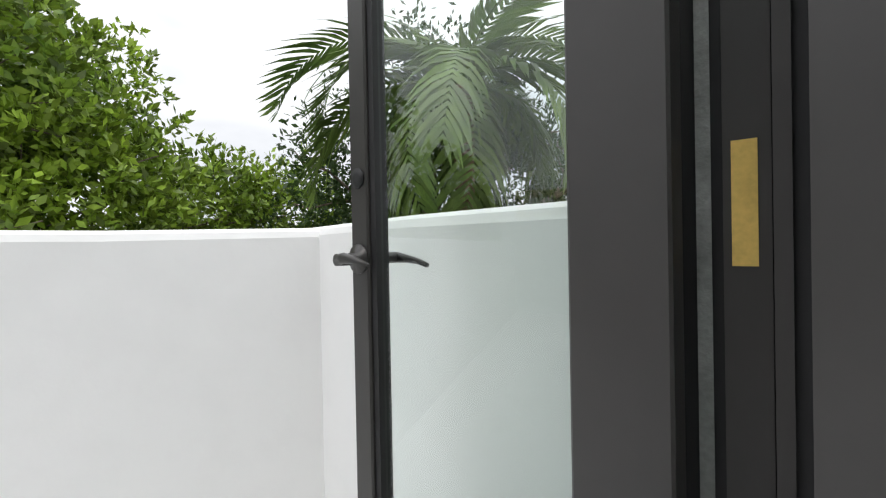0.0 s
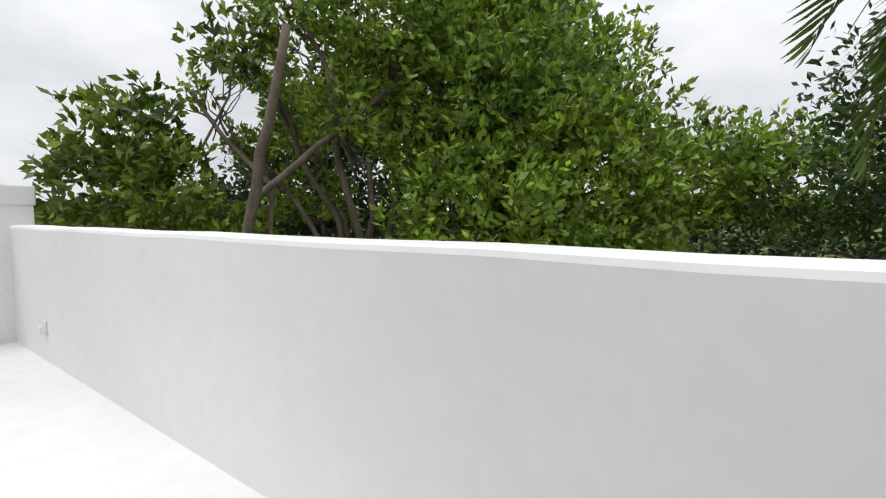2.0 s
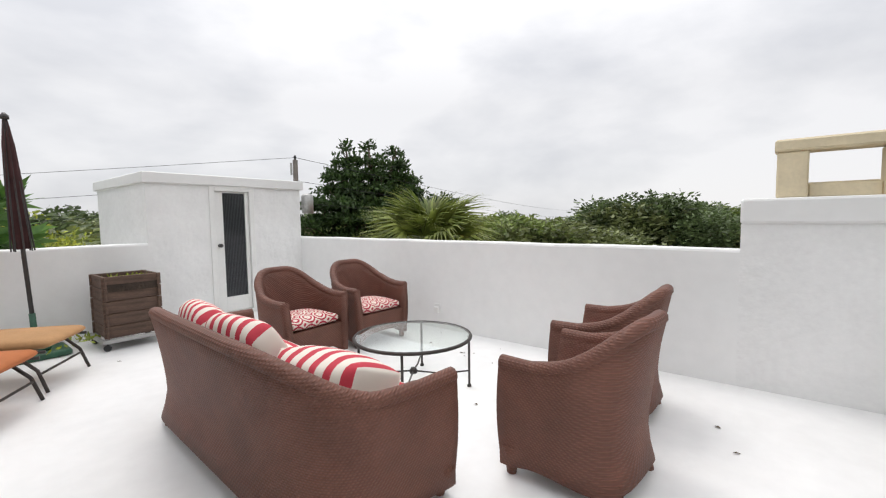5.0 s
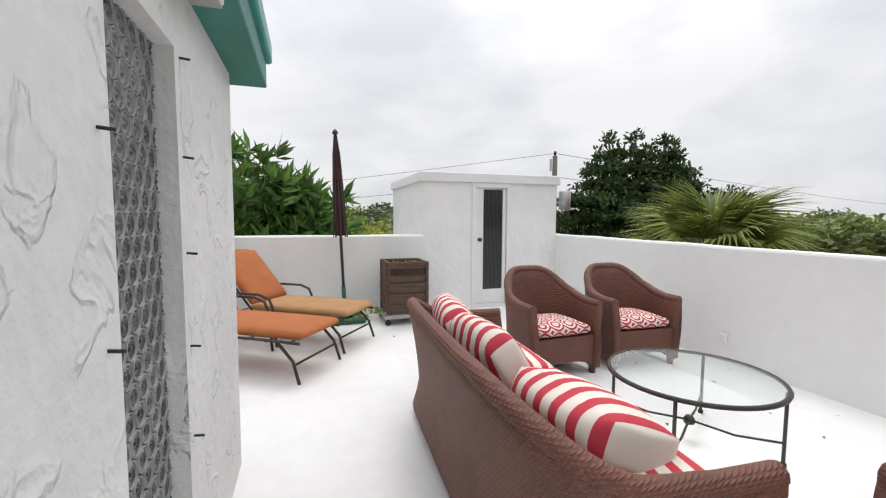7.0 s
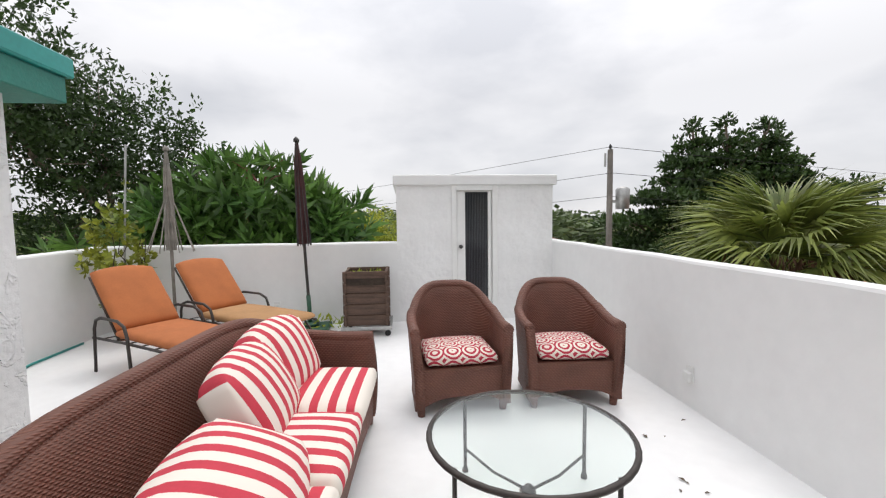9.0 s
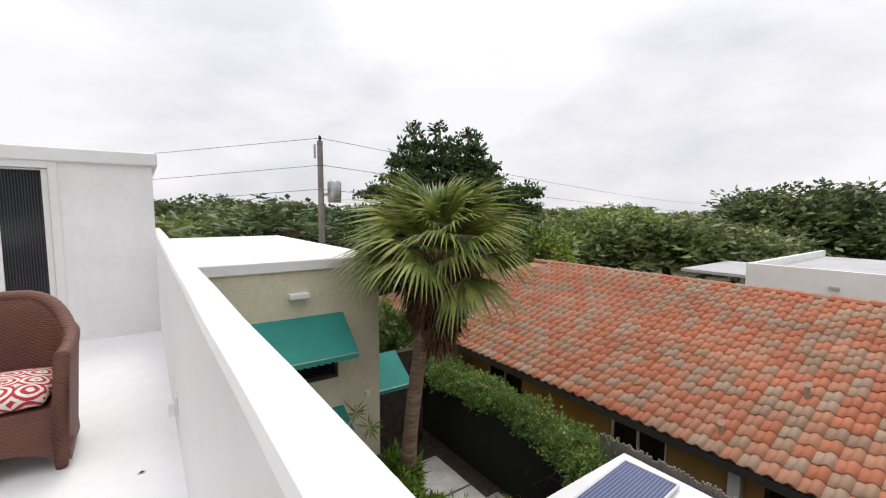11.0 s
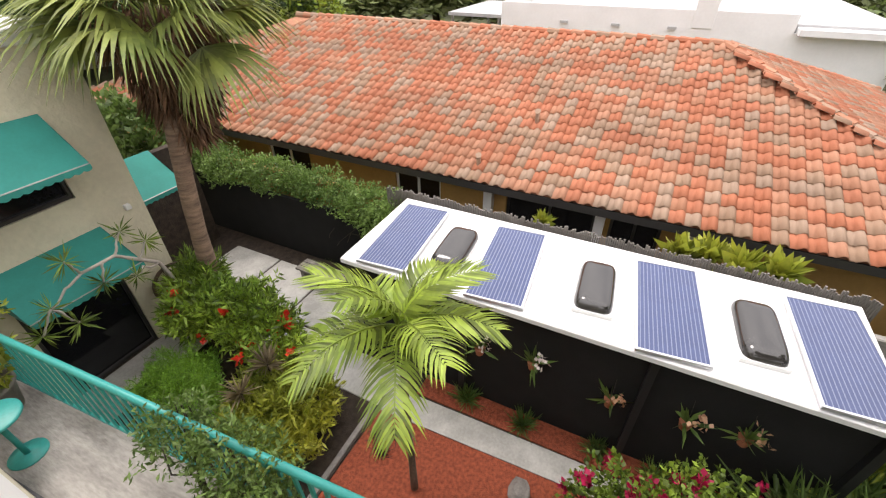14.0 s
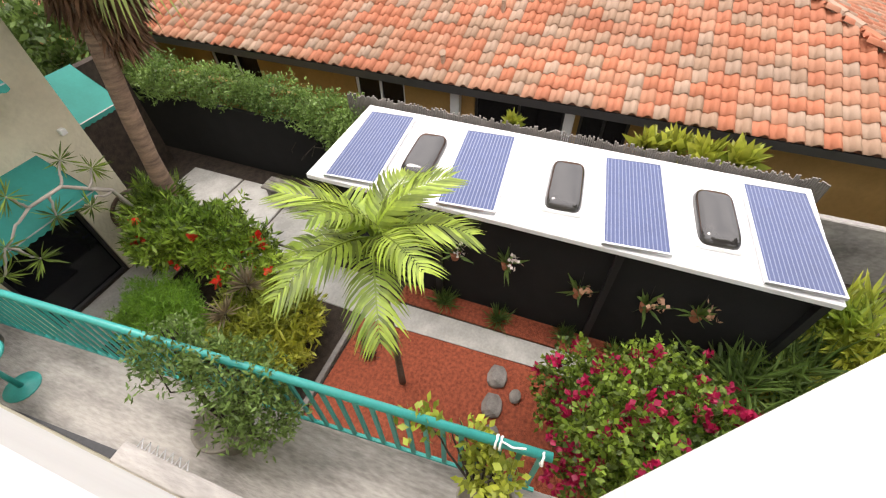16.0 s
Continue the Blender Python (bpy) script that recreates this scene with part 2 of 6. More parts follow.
def tile_mat():
    m = mat("clay_roof_tile", (0.42, 0.15, 0.075), 0.8, vary=0.15, scale=6, bump=0.002, bscale=30)
    n, l = m.node_tree.nodes, m.node_tree.links
    p = n["Principled BSDF"]
    g = n.new("ShaderNodeNewGeometry")
    r = n.new("ShaderNodeValToRGB")
    r.color_ramp.interpolation = "CONSTANT"
    cols = [(0.0, (0.560, 0.200, 0.105)), (0.22, (0.520, 0.236, 0.135)), (0.40, (0.429, 0.270, 0.176)), (0.58, (0.520, 0.180, 0.090)), (0.74, (0.468, 0.317, 0.223)), (0.88, (0.559, 0.270, 0.162))]
    r.color_ramp.elements[0].color = (*cols[0][1], 1)
    r.color_ramp.elements[1].position, r.color_ramp.elements[1].color = cols[1][0], (*cols[1][1], 1)
    for q, c in cols[2:]:
        e = r.color_ramp.elements.new(q)
        e.color = (*c, 1)
    l.new(g.outputs["Random Per Island"], r.inputs[0])
    mul = n.new("ShaderNodeMix")
    mul.data_type, mul.blend_type = "RGBA", "MULTIPLY"
    mul.inputs[0].default_value = 0.5
    l.new(r.outputs[0], mul.inputs[6])
    t = n.new("ShaderNodeTexNoise")
    t.inputs["Scale"].default_value = 9
    l.new(t.outputs["Fac"], mul.inputs[7])
    l.new(mul.outputs[2], p.inputs["Base Color"])
    return m


M_TILE = tile_mat()


def weave(m, sc):
    """Adds a fine basket weave to a material's relief and colour."""
    n, l = m.node_tree.nodes, m.node_tree.links
    p = n["Principled BSDF"]
    src = p.inputs["Base Color"].links[0].from_socket
    tc = n.new("ShaderNodeTexCoord")
    ws = []
    for d in ("Z", "DIAGONAL"):
        w = n.new("ShaderNodeTexWave")
        w.bands_direction = d
        w.inputs["Scale"].default_value = sc
        w.inputs["Distortion"].default_value = 0.6
        l.new(tc.outputs["Object"], w.inputs["Vector"])
        ws.append(w)
    a = n.new("ShaderNodeMath")
    a.operation = "MULTIPLY"
    l.new(ws[0].outputs["Fac"], a.inputs[0])
    l.new(ws[1].outputs["Fac"], a.inputs[1])
    b = n.new("ShaderNodeBump")
    b.inputs["Distance"].default_value = 0.004
    l.new(a.outputs[0], b.inputs["Height"])
    l.new(b.outputs[0], p.inputs["Normal"])
    x = n.new("ShaderNodeMix")
    x.data_type, x.blend_type = "RGBA", "MULTIPLY"
    x.inputs[0].default_value = 0.35
    l.new(src, x.inputs[6])
    l.new(a.outputs[0], x.inputs[7])
    l.new(x.outputs[2], p.inputs["Base Color"])


weave(M_WICKER, 26)


def trowel(m):
    """Adds raised trowel strokes to a render coat."""
    n, l = m.node_tree.nodes, m.node_tree.links
    p = n["Principled BSDF"]
    old = p.inputs["Normal"].links[0].from_node
    tc = n.new("ShaderNodeTexCoord")
    t = n.new("ShaderNodeTexNoise")
    t.inputs["Scale"].default_value, t.inputs["Detail"].default_value, t.inputs["Distortion"].default_value = 6.0, 3.0, 0.8
    l.new(tc.outputs["Object"], t.inputs["Vector"])
    r = n.new("ShaderNodeValToRGB")
    r.color_ramp.elements[0].position, r.color_ramp.elements[1].position = 0.57, 0.62
    e = r.color_ramp.elements.new(0.70)
    e.color = (0.25, 0.25, 0.25, 1)
    l.new(t.outputs["Fac"], r.inputs[0])
    b = n.new("ShaderNodeBump")
    b.inputs["Distance"].default_value = 0.008
    l.new(r.outputs[0], b.inputs["Height"])
    l.new(b.outputs[0], old.inputs["Normal"])


M_TROWEL = mat("trowelled_white_stucco", (0.78, 0.78, 0.77), 0.75, vary=0.1, scale=2, bump=0.008, bscale=25)
trowel(M_TROWEL)

# ---- mesh helpers ----


def mesh_of(name, bm, material, smooth=False):
    me = bpy.data.meshes.new(name)
    bm.normal_update()
    bm.to_mesh(me)
    bm.free()
    me.materials.append(material)
    if smooth:
        me.polygons.foreach_set("use_smooth", [True] * len(me.polygons))
    return me


def part(name, bm, material, parent=None, label="", smooth=False, at=None):
    """Links a bmesh as one mesh object, under a thing or a part."""
    ob = new(name, bm if isinstance(bm, bpy.types.Mesh) else mesh_of(name, bm, material, smooth))
    if parent is not None:
        ob.parent = parent
    if at is not None:
        ob.matrix_basis = at
    return tagged(ob, label)


def thing(name, m, label, category, group="", kind=""):
    ob = new(name)
    ob.empty_display_size = 0.1
    ob.matrix_basis = m
    return tagged(ob, label, category, group, kind)


def B():
    return bmesh.new()


def box(bm, x0, y0, z0, x1, y1, z1, bevel=0.0, seg=1):
    """An axis-aligned block with softened edges."""
    r = bmesh.ops.create_cube(bm, size=1, matrix=Matrix.Translation(((x0 + x1) / 2, (y0 + y1) / 2, (z0 + z1) / 2)) @ Matrix.Diagonal((abs(x1 - x0), abs(y1 - y0), abs(z1 - z0), 1)))
    if bevel:
        es = list({e for v in r["verts"] for e in v.link_edges})
        bmesh.ops.bevel(bm, geom=es, offset=bevel, segments=seg, affect="EDGES", profile=0.5)
    return bm


def tube(bm, pts, r, n=8, closed=False, caps=True):
    """A round bar along points; r may be a list."""
    pts = [Vector(p) for p in pts]
    rs = r if isinstance(r, (list, tuple)) else [r] * len(pts)
    rings = []
    last = None
    for i, p in enumerate(pts):
        a = pts[i - 1] if (i or closed) else p
        b = pts[(i + 1) % len(pts)] if (i < len(pts) - 1 or closed) else p
        d = (b - a).normalized()
        if last is None:
            u = d.orthogonal().normalized()
        else:
            u = (last - d * last.dot(d)).normalized()
        last = u
        v = d.cross(u)
        rings.append([bm.verts.new(p + (u * math.cos(k * math.tau / n) + v * math.sin(k * math.tau / n)) * rs[i]) for k in range(n)])
    m = len(rings)
    for i in range(m if closed else m - 1):
        a, b = rings[i], rings[(i + 1) % m]
        for k in range(n):
            bm.faces.new((a[k], a[(k + 1) % n], b[(k + 1) % n], b[k]))
    if caps and not closed:
        bm.faces.new(rings[0][::-1])
        bm.faces.new(rings[-1])
    return bm


def prism(bm, poly, z0, z1):
    """An upright block over a plan outline."""
    a = [bm.verts.new((x, y, z0)) for x, y in poly]
    b = [bm.verts.new((x, y, z1)) for x, y in poly]
    bm.faces.new(a[::-1])
    bm.faces.new(b)
    k = len(poly)
    for i in range(k):
        bm.faces.new((a[i], a[(i + 1) % k], b[(i + 1) % k], b[i]))
    return bm


def hull_faces(bm, rows, closed=False):
    """Skins a grid of points given row by row."""
    vs = [[bm.verts.new(p) for p in row] for row in rows]
    for i in range(len(vs) - 1):
        for j in range(len(vs[i]) - (0 if closed else 1)):
            j2 = (j + 1) % len(vs[i])
            bm.faces.new((vs[i][j], vs[i][j2], vs[i + 1][j2], vs[i + 1][j]))
    return vs


def lathe(bm, prof, n=20, at=(0, 0, 0)):
    rows = [[(at[0] + r * math.cos(k * math.tau / n), at[1] + r * math.sin(k * math.tau / n), at[2] + z) for k in range(n)] for r, z in prof]
    hull_faces(bm, rows, True)
    return bm


def cushion(bm, x0, y0, z0, x1, y1, z1, puff=0.03, n=8):
    """A stuffed pad: crowned faces and soft edges."""
    cx, cy, cz = (x0 + x1) / 2, (y0 + y1) / 2, (z0 + z1) / 2
    hx, hy, hz = (x1 - x0) / 2, (y1 - y0) / 2, (z1 - z0) / 2
    box(bm, -1, -1, -1, 1, 1, 1)
    bmesh.ops.subdivide_edges(bm, edges=bm.edges[:], cuts=n, use_grid_fill=True)
    for v in bm.verts:
        a, b, c = v.co
        crown = (1 - abs(a) ** 3) * (1 - abs(b) ** 3)
        e = 1 - 0.06 * (max(abs(a), abs(b)) > 0.99) * abs(c) ** 3
        side = 1 - 0.07 * abs(c) ** 2
        v.co = (cx + a * hx * (side if abs(a) > 0.99 else 1) * (1 - 0.02 * abs(b) ** 4), cy + b * hy * (side if abs(b) > 0.99 else 1) * (1 - 0.02 * abs(a) ** 4), cz + c * hz * e * 0.8 + (c * (puff + hz * 0.2) * crown if abs(c) > 0.99 else 0))
    return bm


# ---- foliage ----


def leaves(centres, normals, size, aspect=0.45, rng=None, fold=0.25):
    """A mesh of folded leaves: four corners each, about points."""
    n = len(centres)
    d = normals / np.maximum(np.linalg.norm(normals, axis=1, keepdims=True), 1e-6)
    r = rng.normal(size=(n, 3))
    s = np.cross(d, r)
    s /= np.maximum(np.linalg.norm(s, axis=1, keepdims=True), 1e-6)
    up = np.cross(s, d)
    L = (size * (0.7 + 0.6 * rng.random(n)))[:, None]
    Wd = L * aspect * 0.5
    base = centres
    tip = centres + d * L
    mid = centres + d * L * 0.5 - up * L * 0.05
    v = np.stack([base, mid + s * Wd + up * Wd * fold, tip, mid - s * Wd + up * Wd * fold], 1).reshape(-1, 3)
    i = np.arange(n)[:, None] * 4
    f = np.concatenate([i + [0, 1, 2], i + [0, 2, 3]], 1).reshape(-1, 3)
    return v, f


def np_mesh(name, v, f, material):
    me = bpy.data.meshes.new(name)
    me.vertices.add(len(v))
    me.vertices.foreach_set("co", np.asarray(v, np.float32).ravel())
    k = f.shape[1]
    me.loops.add(len(f) * k)
    me.loops.foreach_set("vertex_index", f.astype(np.int32).ravel())
    me.polygons.add(len(f))
    me.polygons.foreach_set("loop_start", np.arange(len(f), dtype=np.int32) * k)
    me.update(calc_edges=True)
    me.materials.append(material)
    return me


def clumps(rng, blobs, n_clump, per, size, spread=0.25, aspect=0.45, whorl=True, hollow=0.55, bottom=-0.5):
    """Leaf whorls spread in uneven shells about blobs (x, y, z, rx, ry, rz)."""
    bl = np.array(blobs, float)
    vol = bl[:, 3] * bl[:, 4] * bl[:, 5]
    pick = rng.choice(len(bl), n_clump, p=vol / vol.sum())
    u = rng.normal(size=(n_clump, 3))
    u /= np.linalg.norm(u, axis=1, keepdims=True)
    u[:, 2] = np.maximum(u[:, 2], bottom)
    rad = hollow + (1 - hollow) * rng.random(n_clump) ** 0.6
    rad *= 1 + 0.22 * np.sin(5 * u[:, 0] + pick) * np.cos(4 * u[:, 1] + 2 * pick) + 0.1 * rng.normal(size=n_clump)
    c = bl[pick, :3] + u * rad[:, None] * bl[pick, 3:]
    cc = np.repeat(c, per, 0) + rng.normal(size=(n_clump * per, 3)) * spread * 0.5
    out = np.repeat(u, per, 0) * 0.5 + rng.normal(size=(n_clump * per, 3)) * 0.75 + [0, 0, 0.25]
    if whorl:
        cc = np.repeat(c, per, 0) + rng.normal(size=(n_clump * per, 3)) * spread * 0.25
    return leaves(cc, out, size, aspect, rng)


def limb(bm, rng, a, b, r0, r1, wob=0.12, n=7):
    a, b = Vector(a), Vector(b)
    pts = []
    for i in range(n):
        t = i / (n - 1)
        w = wob * (b - a).length * math.sin(math.pi * t)
        pts.append(a.lerp(b, t) + Vector(rng.normal(size=3)) * w * 0.35)
    tube(bm, pts, [r0 + (r1 - r0) * i / (n - 1) for i in range(n)], 8)
    return pts


def tree(seed, base, blobs, n_clump, per, size, leaf, label, trunk_r=0.2, fork=None, limbs=(), spread=0.3, aspect=0.45, hollow=0.55, bottom=-0.5, twigs=8, name="tree", mk=True):
    """A tapered trunk, limbs into each clump of the crown, and many leaves. World coordinates less base."""
    rng = np.random.default_rng(seed)
    bx, by, bz = base
    t = thing(name, pose(*base), label, "tree")
    bm = B()
    rel = [(x - bx, y - by, z - bz, a, b, c) for x, y, z, a, b, c in blobs]
    top = Vector(fork) - Vector(base) if fork else Vector((0, 0, min(q[2] for q in rel) * 0.7))
    limb(bm, rng, (0, 0, -0.1), top, trunk_r, trunk_r * 0.7, 0.05)
    for q in rel:
        c = Vector(q[:3])
        limb(bm, rng, top, c, trunk_r * 0.5, trunk_r * 0.16)
        for _ in range(twigs):
            u = Vector(rng.normal(size=3)).normalized()
            limb(bm, rng, c - (c - top) * 0.3 * rng.random(), c + Vector((u.x * q[3], u.y * q[4], u.z * q[5])) * 0.85, trunk_r * 0.14, trunk_r * 0.04, 0.2, 5)
    for a, b, r0, r1 in limbs:
        limb(bm, rng, Vector(a) - Vector(base), Vector(b) - Vector(base), r0, r1, 0.015, 9)
    part("trunk", bm, M_BARK, t, smooth=True)
    v, f = clumps(rng, rel, n_clump, per, size, spread, aspect, True, hollow, bottom)
    part("crown", np_mesh("crown", v, f, leaf), None, t)
    return t


def frond_mesh(rng, length, n, leaflet, droop, width=0.05, tilt=0.5, arch=0.6, v_angle=0.3, tear=0.0):
    """A feather frond along +x: returns rachis points and leaflet triangles."""
    pts = []
    for i in range(n + 1):
        s = i / n
        ang = arch - droop * s
        if i == 0:
            p = np.zeros(3)
        else:
            p = pts[-1] + np.array([math.cos(ang), 0, math.sin(ang)]) * length / n
        pts.append(p)
    V, F = [], []
    for i in range(1, n + 1):
        s = i / n
        if s < 0.12:
            continue
        d = pts[i] - pts[i - 1]
        d /= np.linalg.norm(d)
        for side in (-1, 1):
            L = leaflet * (math.sin(math.pi * min(0.97, 0.12 + 0.8 * s)) ** 0.6) * (0.85 + 0.3 * rng.random())
            out = np.array([0, side, 0]) * math.cos(v_angle) + d * (0.5 + 0.8 * s) + np.array([0, 0, 1]) * (math.sin(v_angle) - tilt * 0.2)
            out /= np.linalg.norm(out)
            segs = [pts[i]]
            q = pts[i].copy()
            for k in range(3):
                o = out + np.array([0, 0, -1]) * tilt * (k * 0.55) + rng.normal(size=3) * 0.05
                o /= np.linalg.norm(o)
                q = q + o * L / 3
                segs.append(q)
            b0 = len(V)
            wdir = d * width * 0.5
            ws = (0.5, 1.0, 0.8)
            for k in range(3):
                V += [segs[k] - wdir * ws[k], segs[k] + wdir * ws[k]]
            V.append(segs[3])
            F += [(b0, b0 + 1, b0 + 3), (b0, b0 + 3, b0 + 2), (b0 + 2, b0 + 3, b0 + 5), (b0 + 2, b0 + 5, b0 + 4), (b0 + 4, b0 + 5, b0 + 6)]
    return pts, np.array(V), np.array(F)


def fan_mesh(rng, r, stalk, n=30, droop=0.5, spread=2.6):
    """A fan frond along +x."""
    V, F = [], []
    c = np.array([stalk, 0, 0])
    for k in range(n):
        a = (k / (n - 1) - 0.5) * spread
        L = r * (0.85 + 0.25 * math.cos(a)) * (0.9 + 0.2 * rng.random())
        d = np.array([math.cos(a), math.sin(a), 0.10 * math.cos(3 * a)])
        s = np.array([-math.sin(a), math.cos(a), 0])
        w = r * spread / n * 0.42
        b0 = len(V)
        q = c.copy()
        z = 0.0
        for j in range(4):
            V += [q - s * w * (0.15, 0.7, 0.8, 0.3)[j], q + s * w * (0.15, 0.7, 0.8, 0.3)[j]]
            dd = d + np.array([0, 0, -droop * (0.05, 0.3, 1.1, 1.6)[j] * (0.7 + 0.6 * rng.random())])
            q = q + dd / np.linalg.norm(dd) * L / 4
        V.append(q)
        for j in range(3):
            i0 = b0 + 2 * j
            F += [(i0, i0 + 1, i0 + 3), (i0, i0 + 3, i0 + 2)]
        F.append((b0 + 6, b0 + 7, b0 + 8))
    return np.array(V), np.array(F)


def turned(V, yaw, pitch, roll=0.0, at=(0, 0, 0)):
    m = (Matrix.Rotation(yaw, 3, "Z") @ Matrix.Rotation(-pitch, 3, "Y") @ Matrix.Rotation(roll, 3, "X"))
    return V @ np.array(m).T + np.array(at)


def merge(parts):
    vs, fs, k = [], [], 0
    for v, f in parts:
        vs.append(v)
        fs.append(f + k)
        k += len(v)
    return np.concatenate(vs), np.concatenate(fs)

# ---- the roof terrace ----
WX, SY, NY, EX = -5.49, -5.86, 1.02, 0.33   # inner faces of the parapets
G, BAL = -5.2, -2.6                          # garden and balcony levels


def structure(name, bm, material, label, smooth=False, parent=None):
    ob = part(name, bm, material, parent, label, smooth)
    ob["kind"] = "structure"
    return ob


def parapet(name, a, b, out, z0, za, zb, th, label, material=None):
    """A wall with a rounded top from a to b (inner face), th thick towards out."""
    bm = B()
    a, b, out = Vector((*a, 0)), Vector((*b, 0)), Vector((*out, 0))
    n = max(2, int((b - a).length / 0.5))
    rows = []
    for i in range(n + 1):
        p = a.lerp(b, i / n)
        z = za + (zb - za) * i / n + 0.004 * math.sin(i * 2.3)
        prof = [(0, z0), (0, z - 0.028), (0.008, z - 0.010), (0.028, z), (th - 0.04, z), (th - 0.012, z - 0.015), (th, z - 0.045), (th, z0)]
        rows.append([(p.x + out.x * q, p.y + out.y * q, zz) for q, zz in prof])
    vs = hull_faces(bm, rows)
    bm.faces.new(vs[0][::-1])
    bm.faces.new(vs[-1])
    for i in range(n):
        bm.faces.new((vs[i][0], vs[i + 1][0], vs[i + 1][-1], vs[i][-1]))
    bmesh.ops.recalc_face_normals(bm, faces=bm.faces[:])
    return structure(name, bm, material or M_WHITE, label)


bm = B()
box(bm, WX - 0.1, -8.1, -0.35, 2.0, NY + 0.2, 0.0)
structure("floor", bm, M_FLOOR, "white coated roof terrace floor")
parapet("wall_west", (WX, -8.05), (WX, 0.05), (-1, 0), -0.001, 1.09, 1.08, 0.12, "low white painted stucco parapet")
parapet("wall_north", (WX + 0.0, NY), (0.49, NY), (0, 1), -0.001, 1.09, 1.12, 0.2, "low white painted stucco parapet by the trees")
parapet("wall_south", (-3.34, SY), (EX + 0.2, SY), (0, -1), -0.001, 1.09, 1.09, 0.16, "low white painted stucco parapet behind the loungers")
parapet("wall_east", (EX, SY), (EX, -1.6), (1, 0), -0.001, 1.08, 1.08, 0.16, "low white painted stucco parapet")
parapet("wall_doorway", (0.43, NY + 0.12), (0.75, 0.06), (0.957, 0.29), -0.001, 1.125, 1.125, 0.16, "short white parapet beside the door")
# the house under the terrace
bm = B()
box(bm, WX - 0.118, -8.0, G, 6.5, NY + 0.2, -0.36)
structure("house_wall", bm, M_WALLCREAM, "cream stucco house wall under the terrace")
bm = B()
box(bm, WX - 0.119, -8.0, -0.5, WX, 0.05, 0.0)
structure("parapet_outer_face", bm, M_WHITE, "white painted outer face under the parapet")

# chimney with its stone pot
ch = thing("chimney", pose(WX, 0.05, 0), "white rendered chimney with a cream stone cowl", "chimney")
bm = B()
rows = [[(0, 0, -0.5), (-0.47, 0, -0.5), (-0.47, 1.16, -0.5), (0, 1.16, -0.5)], [(0, 0, 1.27), (-0.30, 0, 1.27), (-0.30, 1.15, 1.27), (0, 1.15, 1.27)]]
vs = hull_faces(bm, rows, True)
bm.faces.new(vs[1])
part("shaft", bm, M_STUCCO, ch)
bm = B()
box(bm, -0.33, -0.005, 1.27, 0.022, 1.17, 1.46, 0.02, 2)
part("collar", bm, M_WHITE, ch)
bm = B()
box(bm, -0.31, 0.20, 1.46, -0.10, 0.385, 1.80, 0.012)
box(bm, -0.31, 0.775, 1.46, -0.10, 0.96, 1.80, 0.012)
box(bm, -0.30, 0.385, 1.46, -0.25, 0.775, 1.575, 0.01)
box(bm, -0.20, 0.385, 1.46, -0.15, 0.775, 1.56, 0.01)
part("cowl", bm, M_CREAMPOT, ch, "cream cast stone cowl open in front")
bm = B()
box(bm, -0.33, 0.185, 1.80, -0.085, 0.965, 1.89, 0.015)
part("cowl_slab", bm, M_CREAMPOT, ch)

# rooftop storage house
sh = thing("rooftop_shed", pose(-5.49, SY, 0), "small white stucco rooftop storeroom with a narrow white door", "shed")
w, dp, hz = 2.15, 2.15, 1.84
for q in ((0.0, -dp, 0.0, 0.81, 0.0, hz), (1.38, -dp, 0.0, w, 0.0, hz), (0.81, -dp, 1.81, 1.38, 0.0, hz), (0.81, -dp, 0.0, 1.38, -0.12, 1.81)):
    part("wall", box(B(), *q), M_STUCCO, sh)
bm = B()
box(bm, -0.05, -dp - 0.05, hz, w + 0.04, 0.04, hz + 0.14, 0.012)
part("roof", bm, M_WHITE, sh)
bm = B()
for x0, z0, x1, z1 in [(0.78, 0.05, 0.85, 1.84), (1.34, 0.05, 1.41, 1.84), (0.85, 1.77, 1.34, 1.84), (0.78, 0.0, 1.41, 0.05)]:
    box(bm, x0, -0.06, z0, x1, 0.02, z1, 0.004)
part("door_frame", bm, M_WHITEPL, sh)
bm = B()
for x0, z0, x1, z1 in [(0.855, 0.055, 0.905, 1.765), (1.22, 0.055, 1.335, 1.765), (0.905, 0.055, 1.22, 0.265), (0.905, 1.75, 1.22, 1.765)]:
    box(bm, x0, -0.055, z0, x1, -0.012, z1, 0.003)
dr = part("door", bm, M_WHITEPL, sh, "white door with a tall ribbed glass pane")
bm = B()
box(bm, 0.905, -0.045, 0.265, 1.22, -0.03, 1.75)
part("pane", bm, M_RIBBED, dr, "dark ribbed glass pane")
bm = B()
lathe(bm, [(0.0, 0), (0.026, 0), (0.026, 0.008), (0.011, 0.012), (0.011, 0.035), (0.025, 0.042), (0.027, 0.055), (0.018, 0.068), (0, 0.07)], 14)
part("knob", bm, M_BRONZE, dr, "dark round knob", True, pose(1.285, -0.012, 1.01, -90, 0, 0))

